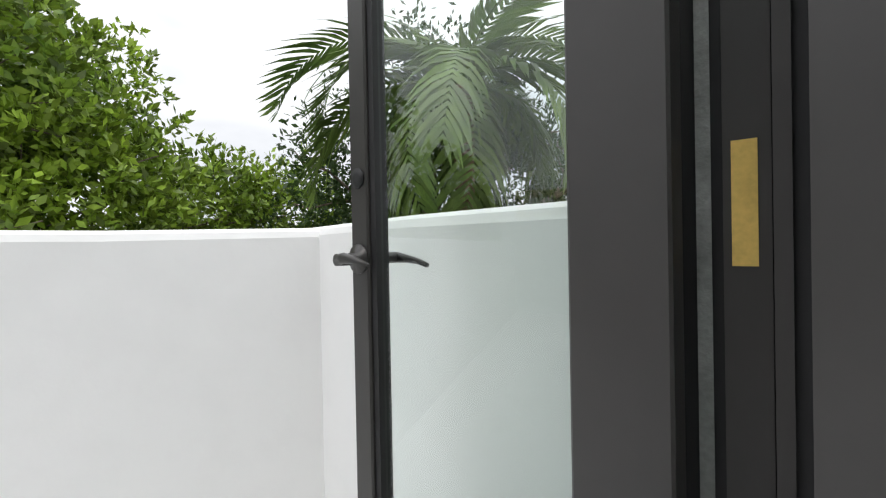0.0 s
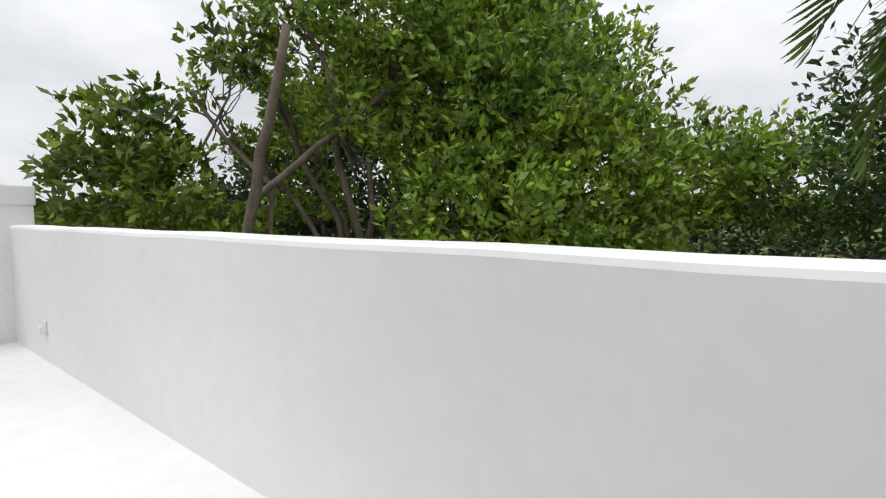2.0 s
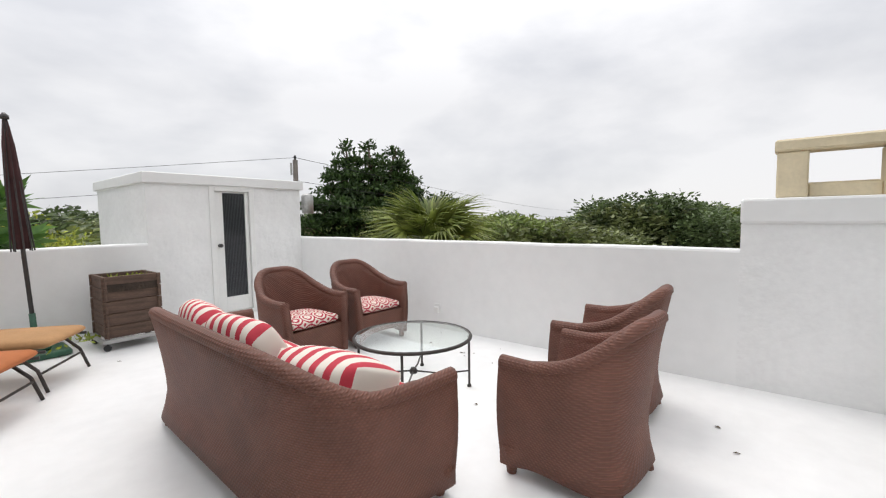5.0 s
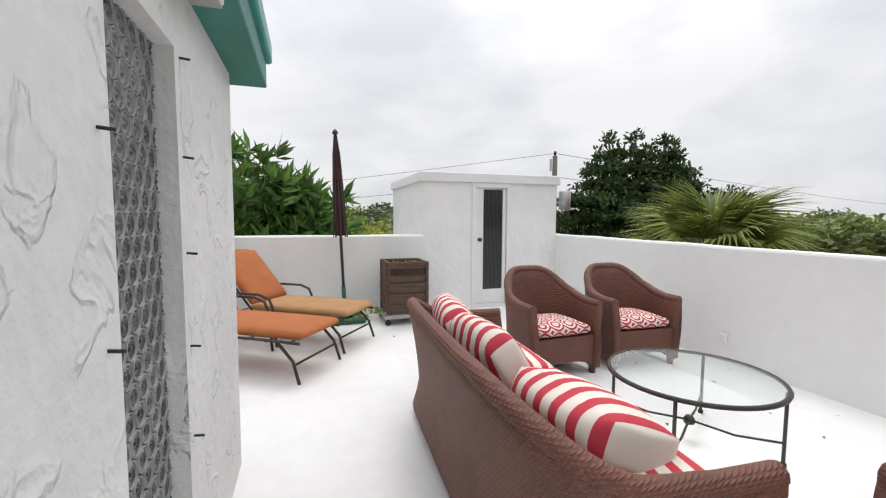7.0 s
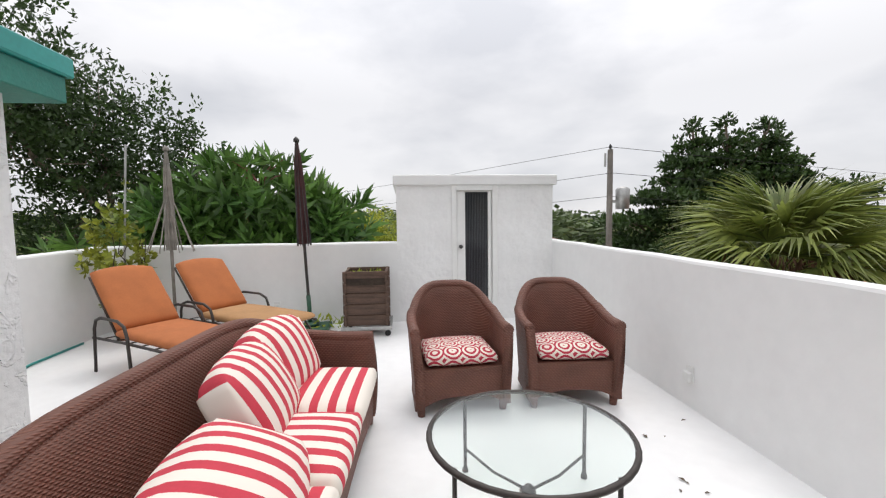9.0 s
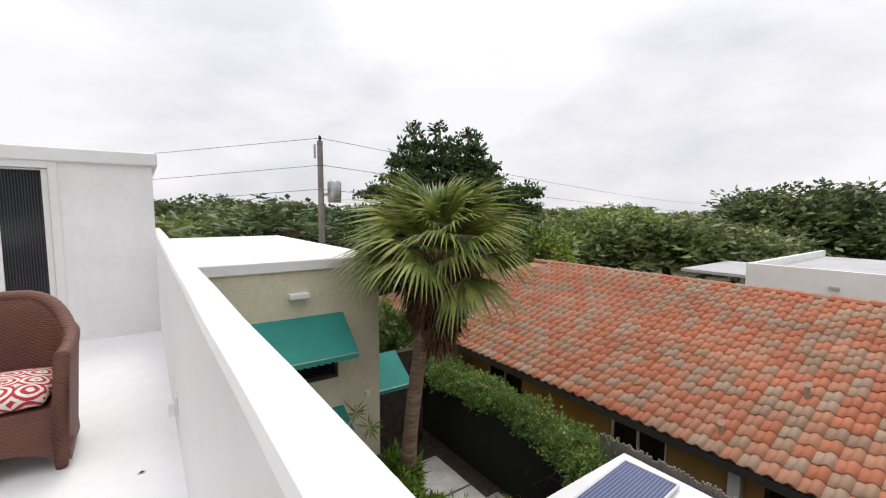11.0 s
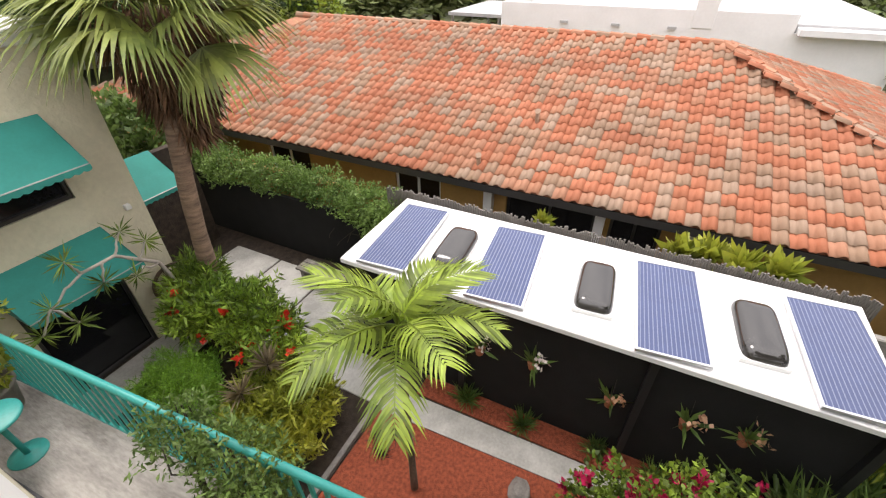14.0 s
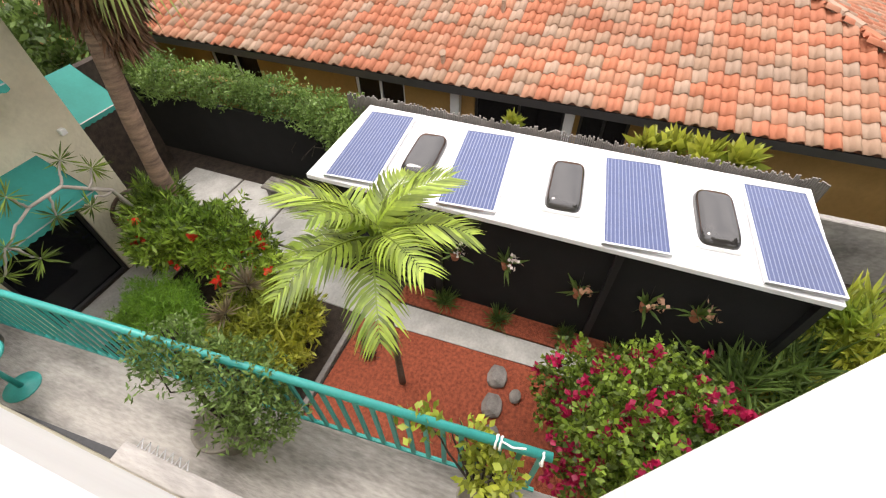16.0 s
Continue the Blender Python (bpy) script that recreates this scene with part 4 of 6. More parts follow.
def umbrella(m, label, h, fab, pole_m, z_fab, spread, ribs=8, r=0.08):
    th = thing("umbrella", m, label, "umbrella", "furled parasols")
    bm = B()
    tube(bm, [(0, 0, 0.04), (0, 0, h)], 0.019, 8)
    part("pole", bm, pole_m, th, "", True)
    for k in range(ribs):
        a = k * math.tau / ribs
        bm = B()
        tube(bm, [(0.015 * math.cos(a), 0.015 * math.sin(a), h - 0.03), (r * 0.7 * math.cos(a), r * 0.7 * math.sin(a), (h + z_fab) / 2), (spread * math.cos(a), spread * math.sin(a), z_fab - 0.02)], 0.007, 6)
        part("rib", bm, pole_m, th)
    bm = B()
    n = 32
    rows = []
    for z, s in [(h + 0.02, 0.1), (h - 0.02, 0.35), (h - 0.25, 0.75), ((h + z_fab) / 2, 1.0), (z_fab + 0.15, 1.15), (z_fab, 1.0)]:
        rows.append([(r * s * (1 + 0.38 * math.sin(8 * a * math.tau / n + z)) * 0.6 * math.cos(a * math.tau / n), r * s * (1 + 0.38 * math.sin(8 * a * math.tau / n + z)) * 0.6 * math.sin(a * math.tau / n), z) for a in range(n)])
    hull_faces(bm, rows, True)
    part("canopy", bm, fab, th, "", True)
    bm = B()
    tube(bm, [(0, 0, h), (0, 0, h + 0.03), (0, 0, h + 0.06)], [0.035, 0.035, 0.01], 10)
    part("finial", bm, pole_m, th, "", True)
    return th


u1 = umbrella(pose(-2.235, -5.57, 0, 0, 2.3, 0), "furled maroon parasol in a green base", 2.36, M_UMB, M_BRONZE, 1.1, 0.085)
bm = B()
tube(bm, [(0, 0, 0.0), (0, 0, 0.45)], 0.027, 10)
part("stem", bm, M_GREENPL, u1, "green plastic stem", True)
bm = B()
box(bm, -0.24, -0.20, 0.0, 0.24, 0.22, 0.06, 0.02, 2)
box(bm, -0.10, -0.10, 0.06, 0.10, 0.10, 0.11, 0.02)
part("base", bm, M_GREENPL, u1, "green plastic base")
u2 = umbrella(pose(-0.6, -5.6, 0), "furled grey parasol with bare ribs", 2.25, M_UMBG, M_UMBG, 1.05, 0.26, 8, 0.07)
bm = B()
lathe(bm, [(0, 0.06), (0.03, 0.06), (0.05, 0.03), (0.2, 0.02), (0.21, 0.0), (0, 0.0)][::-1], 18)
part("base", bm, M_STONE, u2)

# vine in a clay pot in the corner
vp = thing("potted_vine", pose(-0.1, -5.5, 0), "leafy green vine climbing from a terracotta pot", "potted plant")
bm = B()
lathe(bm, [(0, 0.0), (0.11, 0), (0.16, 0.28), (0.18, 0.28), (0.18, 0.33), (0.15, 0.33), (0.14, 0.27), (0, 0.27)], 18)
part("pot", bm, M_TERRA, vp, "terracotta pot", True)
bm = B()
rng = np.random.default_rng(8)
for k in range(7):
    limb(bm, rng, (0, 0, 0.27), rng.uniform(-0.35, 0.35, 3) * [1, 0.8, 0] + [0.05, 0, 1.0 + 0.3 * rng.random()], 0.008, 0.004, 0.2)
part("stems", bm, M_TWIG, vp)
v, f = clumps(rng, [(0.05, 0, 0.95, 0.34, 0.3, 0.25), (-0.12, 0.1, 0.6, 0.25, 0.2, 0.3), (0.1, 0, 1.3, 0.25, 0.2, 0.25), (0, 0, 1.6, 0.08, 0.08, 0.4)], 120, 7, 0.085, 0.1, 0.55)
part("leaves", np_mesh("leaves", v, f, M_LEAFY), None, vp)
bm = B()
tube(bm, [(0, 0, 0), (0, 0, 2.3)], 0.012, 6)
part("stake", bm, M_GALV, vp, "", at=pose(0.08, -0.05, 0.02, 0, -4, 0))

# hose, outlets, bits of litter
bm = B()
tube(bm, [(EX - 0.06, -5.3, 0.015), (EX - 0.08, -4.6, 0.015), (EX - 0.2, -4.0, 0.015), (EX - 0.22, -3.2, 0.015), (EX - 0.3, -2.6, 0.015)], 0.013, 8)
tagged(part("hose", bm, M_TEALPAINT, None, "pale green garden hose lying along the wall", True), "", "hose")


def outlet(m, label):
    th = thing("outlet", m, label, "electrical outlet", "wall outlets")
    bm = B()
    box(bm, -0.04, 0, -0.06, 0.04, 0.012, 0.06, 0.004)
    part("plate", bm, M_WHITEPL, th)
    bm = B()
    box(bm, -0.033, 0.012, -0.055, 0.033, 0.045, 0.02, 0.006)
    part("cover", bm, M_WHITEPL, th)


outlet(pose(WX, -2.97, 0.25, 0, 0, -90), "white weatherproof outlet low on the parapet")
outlet(pose(-1.75, SY, 0.27, 0, 0, 0), "white outlet low on the back parapet")
outlet(pose(-4.55, NY, 0.28, 0, 0, 180), "small grey outlet low on the tree-side parapet")
rng = np.random.default_rng(3)
M_LITTER = mat("dead_leaf", (0.12, 0.08, 0.05), 0.9, vary=0.4)
for k in range(20):
    bm = B()
    s = rng.uniform(0.009, 0.024)
    vs = [bm.verts.new((s * a, s * b * 0.5, 0.003 + 0.3 * s * abs(b))) for a, b in ((-1, 0), (0, 1), (1.1, 0.1), (0.1, -1))]
    bm.faces.new((vs[0], vs[3], vs[2]))
    bm.faces.new((vs[0], vs[2], vs[1]))
    q = (rng.uniform(-5.4, -4.6), rng.uniform(-3.6, -1.5)) if k < 12 else (rng.uniform(-5.3, -2), rng.uniform(-5, 0.9))
    ob = part("fallen_leaf", bm, M_LITTER, None, "small dry brown leaf on the white floor", at=pose(*q, 0.001, 0, 0, rng.uniform(0, 360)))
    tagged(ob, "", "leaf", "fallen leaves")

# ---- courtyard below ----
CX, CY, CZ = -5.63, -0.12, 1.32


def at_z(d, z):
    """Where a line of sight from the parapet reaches a level."""
    t = (z - CZ) / d[2]
    return CX + d[0] * t, CY + d[1] * t


bm = B()
box(bm, -1500, -1500, G - 1.0, 1500, 1500, G - 0.03)
structure("ground", bm, M_GROUND, "ground of a leafy suburb")
# balcony
ra, rb = (-6.33, -4.9), (-6.80, 0.5)
bm = B()
prism(bm, [(-5.61, -7.98), (-6.08, -7.98), (-6.73, 1.3), (-5.61, 1.3)], BAL - 0.2, BAL)
bmesh.ops.recalc_face_normals(bm, faces=bm.faces[:])
structure("balcony_floor", bm, M_CONC, "worn grey concrete balcony floor")
# thin dark grey strip on the balcony floor beside the wall
bm = B()
prism(bm, [(-5.612, -4.5), (-5.76, -1.96), (-5.82, 0.0), (-5.612, 0.0)], BAL + 0.003, BAL + 0.03)
bmesh.ops.recalc_face_normals(bm, faces=bm.faces[:])
structure("dark_wall_strip", bm, M_DARKBAND, "dark grey strip along the wall")
rail = thing("balcony_railing", pose(0, 0, BAL), "teal painted steel balcony railing with thin balusters", "railing")
P, Q = Vector((-6.05, -7.9, 0)), Vector((-6.635, 0.22, 0))
n = 60
bm = B()
tube(bm, [P + Vector((0, 0, 0.95)), Q + Vector((0, 0, 0.95))], 0.035, 8)
part("top_rail", bm, M_TEALPAINT, rail, "", True)
bm = B()
tube(bm, [P + Vector((0, 0, 0.08)), Q + Vector((0, 0, 0.08))], 0.018, 6)
part("bottom_rail", bm, M_TEALPAINT, rail)
bm = B()
box(bm, -0.01, -0.018, 0.08, 0.01, 0.018, 0.93)
bal = part("baluster", bm, M_TEALPAINT, rail)
for k in range(n):
    o = bal if k == 0 else bal.copy()
    if k:
        scene.collection.objects.link(o)
        o.parent = rail
    o.matrix_basis = Matrix.Translation(P.lerp(Q, (k + 0.5) / n))

# wing of the house with awnings
wg = thing("house_wing", pose(0, 0, 0), "two-storey cream stucco house wing with a flat white roof", "house")
FX, FY = -9.3, -8.0
holes = [(-8.4, -6.93, -1.93, -0.9), (-8.42, -6.9, G, -3.05)]
for x0, x1, z0, z1 in ((FX, -8.42, G, 0.25), (-6.9, -5.62, G, 0.25), (-8.42, -6.9, -3.05, -1.93), (-8.42, -6.9, -0.9, 0.25), (-8.42, -8.4, -1.93, -0.9), (-6.93, -6.9, -1.93, -0.9)):
    part("wall", box(B(), x0, FY - 0.2, z0, x1, FY, z1), M_WALLCREAM, wg)
part("side_wall", box(B(), FX, -16, G, FX + 0.2, FY - 0.2, 0.25), M_WALLCREAM, wg)
part("back_wall", box(B(), FX + 0.2, -8.7, G, -5.62, -8.6, 0.25), M_WALLCREAM, wg)
bm = B()
box(bm, FX - 0.06, -16, 0.25, -3.3, FY + 0.06, 0.46, 0.02)
part("roof", bm, M_ROOFW, wg)
for x0, x1, z0, z1 in holes:
    wi = new("window" if z0 > -3 else "door")
    wi.parent = wg
    bm = B()
    for a, b, c, d in [(x0, x0 + 0.06, z0, z1), (x1 - 0.06, x1, z0, z1), (x0 + 0.06, x1 - 0.06, z1 - 0.06, z1), (x0 + 0.06, x1 - 0.06, z0, z0 + 0.06)]:
        box(bm, a, FY - 0.16, c, b, FY - 0.04, d, 0.004)
    part("frame", bm, M_BRONZE, wi)
    bm = B()
    box(bm, x0 + 0.06, FY - 0.12, z0 + 0.06, x1 - 0.06, FY - 0.10, z1 - 0.06)
    part("pane", bm, M_DARK, wi)


def awning(m, w, drop, out, label):
    """A canvas awning with a scalloped valance; origin at the middle of its top edge, out along +y."""
    th = thing("awning", m, label, "awning", "teal awnings")
    bm = B()
    n = int(w / 0.025)
    rows = []
    for i in range(n + 1):
        x = -w / 2 + w * i / n
        sc = 0.025 * abs(math.sin(i * math.pi / 5))
        sag = 0.02 * math.sin(i * 0.5)
        rows.append([(x, 0, 0), (x, out * 0.5, -drop * 0.5 - 0.02), (x, out, -drop), (x, out + 0.01, -drop - 0.07 - sc)])
    hull_faces(bm, rows)
    for s in (-1, 1):
        a = [bm.verts.new(q) for q in ((s * w / 2, 0, 0), (s * w / 2, out, -drop), (s * w / 2, 0.0, -drop))]
        bm.faces.new(a)
    part("canopy", bm, M_TEAL, th)
    bm = B()
    tube(bm, [(-w / 2, out - 0.01, -drop), (w / 2, out - 0.01, -drop)], 0.012, 6)
    for s in (-1, 1):
        tube(bm, [(s * (w / 2 - 0.01), 0, -drop), (s * (w / 2 - 0.01), out, -drop)], 0.012, 6)
    part("frame", bm, M_GALV, th)


awning(pose(-7.66, FY + 0.005, -0.62, 0, 0, 0), 1.70, 0.62, 0.75, "teal canvas awning with a scalloped edge over an upstairs window")
awning(pose(-7.66, FY + 0.005, -2.52, 0, 0, 0), 1.66, 0.47, 0.84, "teal canvas awning with a scalloped edge over a garden door")
# awnings of a lean-to behind the palm
awning(pose(-10.15, -9.9, -2.35, 0, 0, 0), 1.15, 0.6, 0.9, "dark teal awning beside the hedge")
# shade below the awning is put into this wall's near-black colour
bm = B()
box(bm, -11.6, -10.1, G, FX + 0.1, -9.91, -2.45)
structure("side_wall", bm, M_SOIL_SHADE, "side wall under the teal awning, its shade painted in as dark colour")
for x, z, w in [(-7.65, -0.2, 0.36), (-9.0, -2.4, 0.1)]:
    lt = thing("wall_light", pose(x, FY, z), "small white wall-mounted light", "wall light", "wall lights")
    bm = B()
    box(bm, -w / 2, 0, -0.05, w / 2, 0.16 if w > 0.2 else 0.08, 0.05, 0.01)
    part("housing", bm, M_WHITEPL, lt)

# garden floor, paths, beds
bm = B()
box(bm, -13.4, -12, G - 0.03, -5.62, 6, G - 0.006)
structure("garden_soil", bm, M_SOIL_SHADE, "dark garden soil")
SR_Z = -2.8
slabs = [(-11.5, -7.6, -10.2, -6.15), (-11.5, -6.1, -10.0, -4.65), (-11.5, -9.1, -10.3, -7.65), (-9.9, -4.6, -9.05, -3.0), (-9.95, -6.0, -9.1, -4.65)]
for x0, y0, x1, y1 in slabs:
    bm = B()
    box(bm, x0, y0, G - 0.02, x1, y1, G + 0.02, 0.01)
    structure("paving_slab", bm, M_PATH, "pale worn paving slab")
bm = B()
prism(bm, [(-9.5, -3.0), (-9.0, -3.0), (-9.12, 0.5), (-9.0, 1.6), (-8.7, 4.2), (-9.4, 4.2), (-9.55, 1.8), (-9.55, 0.5)], G - 0.004, G + 0.015)
bmesh.ops.recalc_face_normals(bm, faces=bm.faces[:])
structure("garden_path", bm, M_PATH, "pale concrete garden path")
bm = B()
prism(bm, [(-8.98, -3.0), (-9.1, 0.5), (-8.9, 1.8), (-6.8, 1.8), (-6.8, -3.06)], G - 0.005, G + 0.03)
bmesh.ops.recalc_face_normals(bm, faces=bm.faces[:])
structure("mulch_bed", bm, M_MULCH, "red bark mulch bed")
bm = B()
prism(bm, [(-9.98, -2.6), (-9.55, -2.6), (-9.6, 3.6), (-9.98, 3.6)], G - 0.005, G + 0.02)
bmesh.ops.recalc_face_normals(bm, faces=bm.faces[:])
structure("mulch_strip", bm, M_MULCH, "red bark mulch strip")
bm = B()
box(bm, -8.98, -3.16, G - 0.02, -6.9, -3.07, G + 0.09, 0.01)
structure("bed_edging", bm, M_STONE, "low stone bed edging")
bm = B()
box(bm, -9.1, -7.98, G - 0.02, -6.0, -7.0, G + 0.01, 0.005)
structure("terrace_pavement", bm, M_PATH, "pale concrete step by the door")
mt = part("doormat", box(B(), -8.0, -7.3, G + 0.011, -7.2, -6.9, G + 0.03, 0.004), M_BLACK, None, "black rubber doormat on the pavement")
tagged(mt, "", "doormat")
for x, y, s in [(-8.7, -0.45, 0.2), (-8.22, -0.4, 0.2), (-8.5, -0.1, 0.12), (-7.8, -0.3, 0.16)]:
    rng = np.random.default_rng(int(s * 100))
    bm = B()
    bmesh.ops.create_icosphere(bm, subdivisions=2, radius=s)
    for v in bm.verts:
        v.co = Vector((v.co.x, v.co.y * 0.8, v.co.z * 0.6)) * (1 + 0.25 * noise.noise(v.co * 6))
    tagged(part("rock", bm, M_STONE, None, "rounded grey rock in the mulch", at=pose(x, y, G + 0.08)), "", "rock", "garden rocks")
# bench
be = thing("garden_bench", pose(-11.2, -5.95, G + 0.02, 0, 0, 88), "weathered stone and plank garden bench on the paving", "bench")
for k in range(3):
    part("board", box(B(), -0.65, -0.2 + k * 0.14, 0.38, 0.65, -0.07 + k * 0.14, 0.43, 0.006), M_STONE, be)
for x in (-0.5, 0.5):
    part("leg", box(B(), x - 0.06, -0.16, 0, x + 0.06, 0.18, 0.38, 0.01), M_STONE, be)
# wagon wheel
ww = thing("wagon_wheel", pose(-9.1, -7.9, -4.15, 84, 0, 0), "old brown wooden wagon wheel leaning on the wall", "wheel")
bm = B()
tube(bm, [(0.38 * math.cos(k * math.tau / 28), 0.38 * math.sin(k * math.tau / 28), 0) for k in range(28)], 0.035, 8, True)
part("rim", bm, M_PLANK, ww, "", True)
part("hub", lathe(B(), [(0, -0.08), (0.06, -0.08), (0.075, 0), (0.06, 0.08), (0, 0.08)], 12), M_PLANK, ww)
for k in range(10):
    a = k * math.tau / 10
    part("spoke", tube(B(), [(0.06 * math.cos(a), 0.06 * math.sin(a), 0), (0.37 * math.cos(a), 0.37 * math.sin(a), 0)], 0.014, 6), M_PLANK, ww)

# garden shelter with solar panels
sx0, sx1 = -12.0, -9.8
sy0, sy1 = -4.05, 3.2
gs = thing("garden_shelter", pose(0, 0, 0), "long low shelter with a white flat roof and dark netting sides", "shelter")
bm = B()
box(bm, sx0, sy0, SR_Z - 0.10, sx1, sy1, SR_Z, 0.015)
part("roof", bm, M_ROOFW, gs)
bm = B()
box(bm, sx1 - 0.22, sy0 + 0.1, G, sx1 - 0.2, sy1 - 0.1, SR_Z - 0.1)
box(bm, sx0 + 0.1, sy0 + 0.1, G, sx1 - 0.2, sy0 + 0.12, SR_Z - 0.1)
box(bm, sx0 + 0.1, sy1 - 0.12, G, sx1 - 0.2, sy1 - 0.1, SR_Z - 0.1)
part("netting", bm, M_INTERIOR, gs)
for y in (sy0 + 0.08, -1.9, 0.75, sy1 - 0.08):
    part("post", box(B(), sx1 - 0.19, y - 0.05, G, sx1 - 0.09, y + 0.05, SR_Z - 0.1), M_BLACK, gs)


def panel(m):
    th = thing("solar_panel", m, "blue solar panel in a silver frame on the white shelter roof", "solar panel", "solar panels")
    w, d = 0.86, 1.92
    bm = B()
    for a in ((-d / 2, -w / 2, d / 2, -w / 2 + 0.03), (-d / 2, w / 2 - 0.03, d / 2, w / 2), (-d / 2, -w / 2 + 0.03, -d / 2 + 0.03, w / 2 - 0.03), (d / 2 - 0.03, -w / 2 + 0.03, d / 2, w / 2 - 0.03)):
        box(bm, a[0], a[1], 0.03, a[2], a[3], 0.075)
    part("frame", bm, M_FRAMEW, th)
    part("glass", box(B(), -d / 2 + 0.03, -w / 2 + 0.03, 0.035, d / 2 - 0.03, w / 2 - 0.03, 0.068), M_CELLY, th)
    part("rail", box(B(), -0.6, -w / 2 + 0.04, 0.0, -0.55, w / 2 - 0.04, 0.03), M_GALV, th)
    part("rail", box(B(), 0.55, -w / 2 + 0.04, 0.0, 0.6, w / 2 - 0.04, 0.03), M_GALV, th)
    return th


M_CELLY = stripes("blue_solar_cells_lengthwise", 1, 0.052, (0.055, 0.075, 0.17), (0.17, 0.20, 0.31), 0.78, 0.25)
p0 = panel(pose(-10.79, -3.36, SR_Z, 0, 0, 4.5))
for y, a in ((-1.52, 5), (0.78, 5.5), (2.70, 3.5)):
    copy_thing(p0, pose(-10.79, y, SR_Z, 0, 0, a))


def skylight(m):
    th = thing("skylight", m, "smoked acrylic dome skylight on the white shelter roof", "skylight", "dome skylights")
    a, b = 0.55, 0.27
    part("curb", box(B(), -a, -b, 0, a, b, 0.07, 0.01), M_WHITE, th)
    bm = B()
    rows = []
    for z, s in [(0.07, 0.97), (0.12, 0.94), (0.17, 0.84), (0.2, 0.66), (0.215, 0.35), (0.22, 0.02)]:
        rows.append([(math.copysign(abs(math.cos(k * math.tau / 32)) ** 0.35, math.cos(k * math.tau / 32)) * a * (1 - (1 - s) * 0.6), math.copysign(abs(math.sin(k * math.tau / 32)) ** 0.35, math.sin(k * math.tau / 32)) * b * s, z) for k in range(32)])
    vs = hull_faces(bm, rows, True)
    bm.faces.new(vs[-1])
    part("dome", bm, M_SKYL, th, "smoked dome", True)
    return th


k0 = skylight(pose(-10.75, -2.42, SR_Z, 0, 0, 3))
for y in (-0.19, 1.82):
    copy_thing(k0, pose(-10.75, y, SR_Z, 0, 0, 4))
# reed fence behind the shelter
fe = thing("reed_fence", pose(sx0 - 0.12, 0, G), "weathered grey reed fence behind the shelter", "fence")
bm = B()
rng = np.random.default_rng(2)
for k in range(230):
    y = -4.6 + k * 0.035
    h = 2.47 + rng.uniform(-0.04, 0.05)
    box(bm, -0.015, y, 0, 0.015, y + 0.028, h)
part("reeds", bm, M_WOODPOLE, fe)["kind"] = "stuff"
# boundary walls
bm = B()
box(bm, -12.95, 3.6, G, -12.8, 16, -3.85, 0.02)
structure("garden_wall", bm, M_CONC, "low grey rendered garden wall")
bm = B()
box(bm, -12.9, -14, G, -12.75, -4.95, -3.4, 0.02)
structure("boundary_wall", bm, M_OCHRE, "low boundary wall behind the hedge")
# added near-black sheet: the darkness beneath the hedge leaves, as colour
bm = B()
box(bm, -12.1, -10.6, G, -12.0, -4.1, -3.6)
structure("hedge_shade_sheet", bm, M_INTERIOR, "near-black sheet added as the shade under the hedge")

# ---- neighbouring house with the tiled roof ----
EXX, EZ = -13.4, -2.9
RX, RZ = -19.5, -0.86
nb = thing("neighbour_house", pose(0, 0, 0), "long single-storey ochre house with a weathered clay tile roof", "house")
bm = B()
NYS, NYN = -17.0, 6.0
ops = [(-9.9, -8.4), (-5.6, -4.3), (-2.6, -0.6), (-0.3, 0.7)]
ys = sorted({NYS, NYN, *[a for o in ops for a in o]})
for a, b in zip(ys, ys[1:]):
    if (a, b) in ops:
        box(bm, -14.2, a, G, -14.0, b, G + 0.9 if b < -4 else G + 0.1)
        box(bm, -14.2, a, EZ - 0.25, -14.0, b, EZ + 0.1)
    else:
        box(bm, -14.2, a, G, -14.0, b, EZ + 0.1)
box(bm, -24, NYS, G, -14.2, NYS + 0.2, EZ)
box(bm, -24, NYN - 0.2, G, -14.2, NYN, EZ)
box(bm, -24.2, NYS, G, -24, NYN, EZ)
part("wall", bm, M_OCHRE, nb)
for a, b in ops:
    wi = new("window")
    wi.parent = nb
    z0 = G + 0.9 if b < -4 else G + 0.1
    bm = B()
    for y in (a, (a + b) / 2 - 0.03, b - 0.06):
        box(bm, -14.14, y, z0, -14.06, y + 0.06, EZ - 0.25)
    box(bm, -14.14, a + 0.06, z0 + 0.9, -14.06, (a + b) / 2 - 0.03, z0 + 0.94)
    part("frame", bm, M_WHITEPL if b < -4 else M_BRONZE, wi)
    part("pane", box(B(), -14.11, a, z0, -14.09, b, EZ - 0.25), M_DARK, wi)
for y in (-3.1, -0.6, 1.2):
    part("column", box(B(), -13.98, y, G, -13.8, y + 0.2, EZ), M_WHITE, nb)
# roof deck under the tiles
ang = math.atan2(RZ - EZ, EXX - RX)
SL = math.hypot(RZ - EZ, EXX - RX)
RYS, RYN, EYN, EYS = -13.0, 1.15, 6.7, -18.5
bm = B()
v = [bm.verts.new(q) for q in ((EXX, EYS, EZ - 0.02), (EXX, EYN, EZ - 0.02), (2 * RX - EXX, EYN, EZ - 0.02), (2 * RX - EXX, EYS, EZ - 0.02), (RX, RYS, RZ - 0.02), (RX, RYN, RZ - 0.02))]
for q in ((0, 1, 5, 4), (1, 2, 5), (2, 3, 4, 5), (3, 0, 4), (3, 2, 1, 0)):
    bm.faces.new([v[i] for i in q])
part("roof", bm, M_TILE, nb)
bm = B()
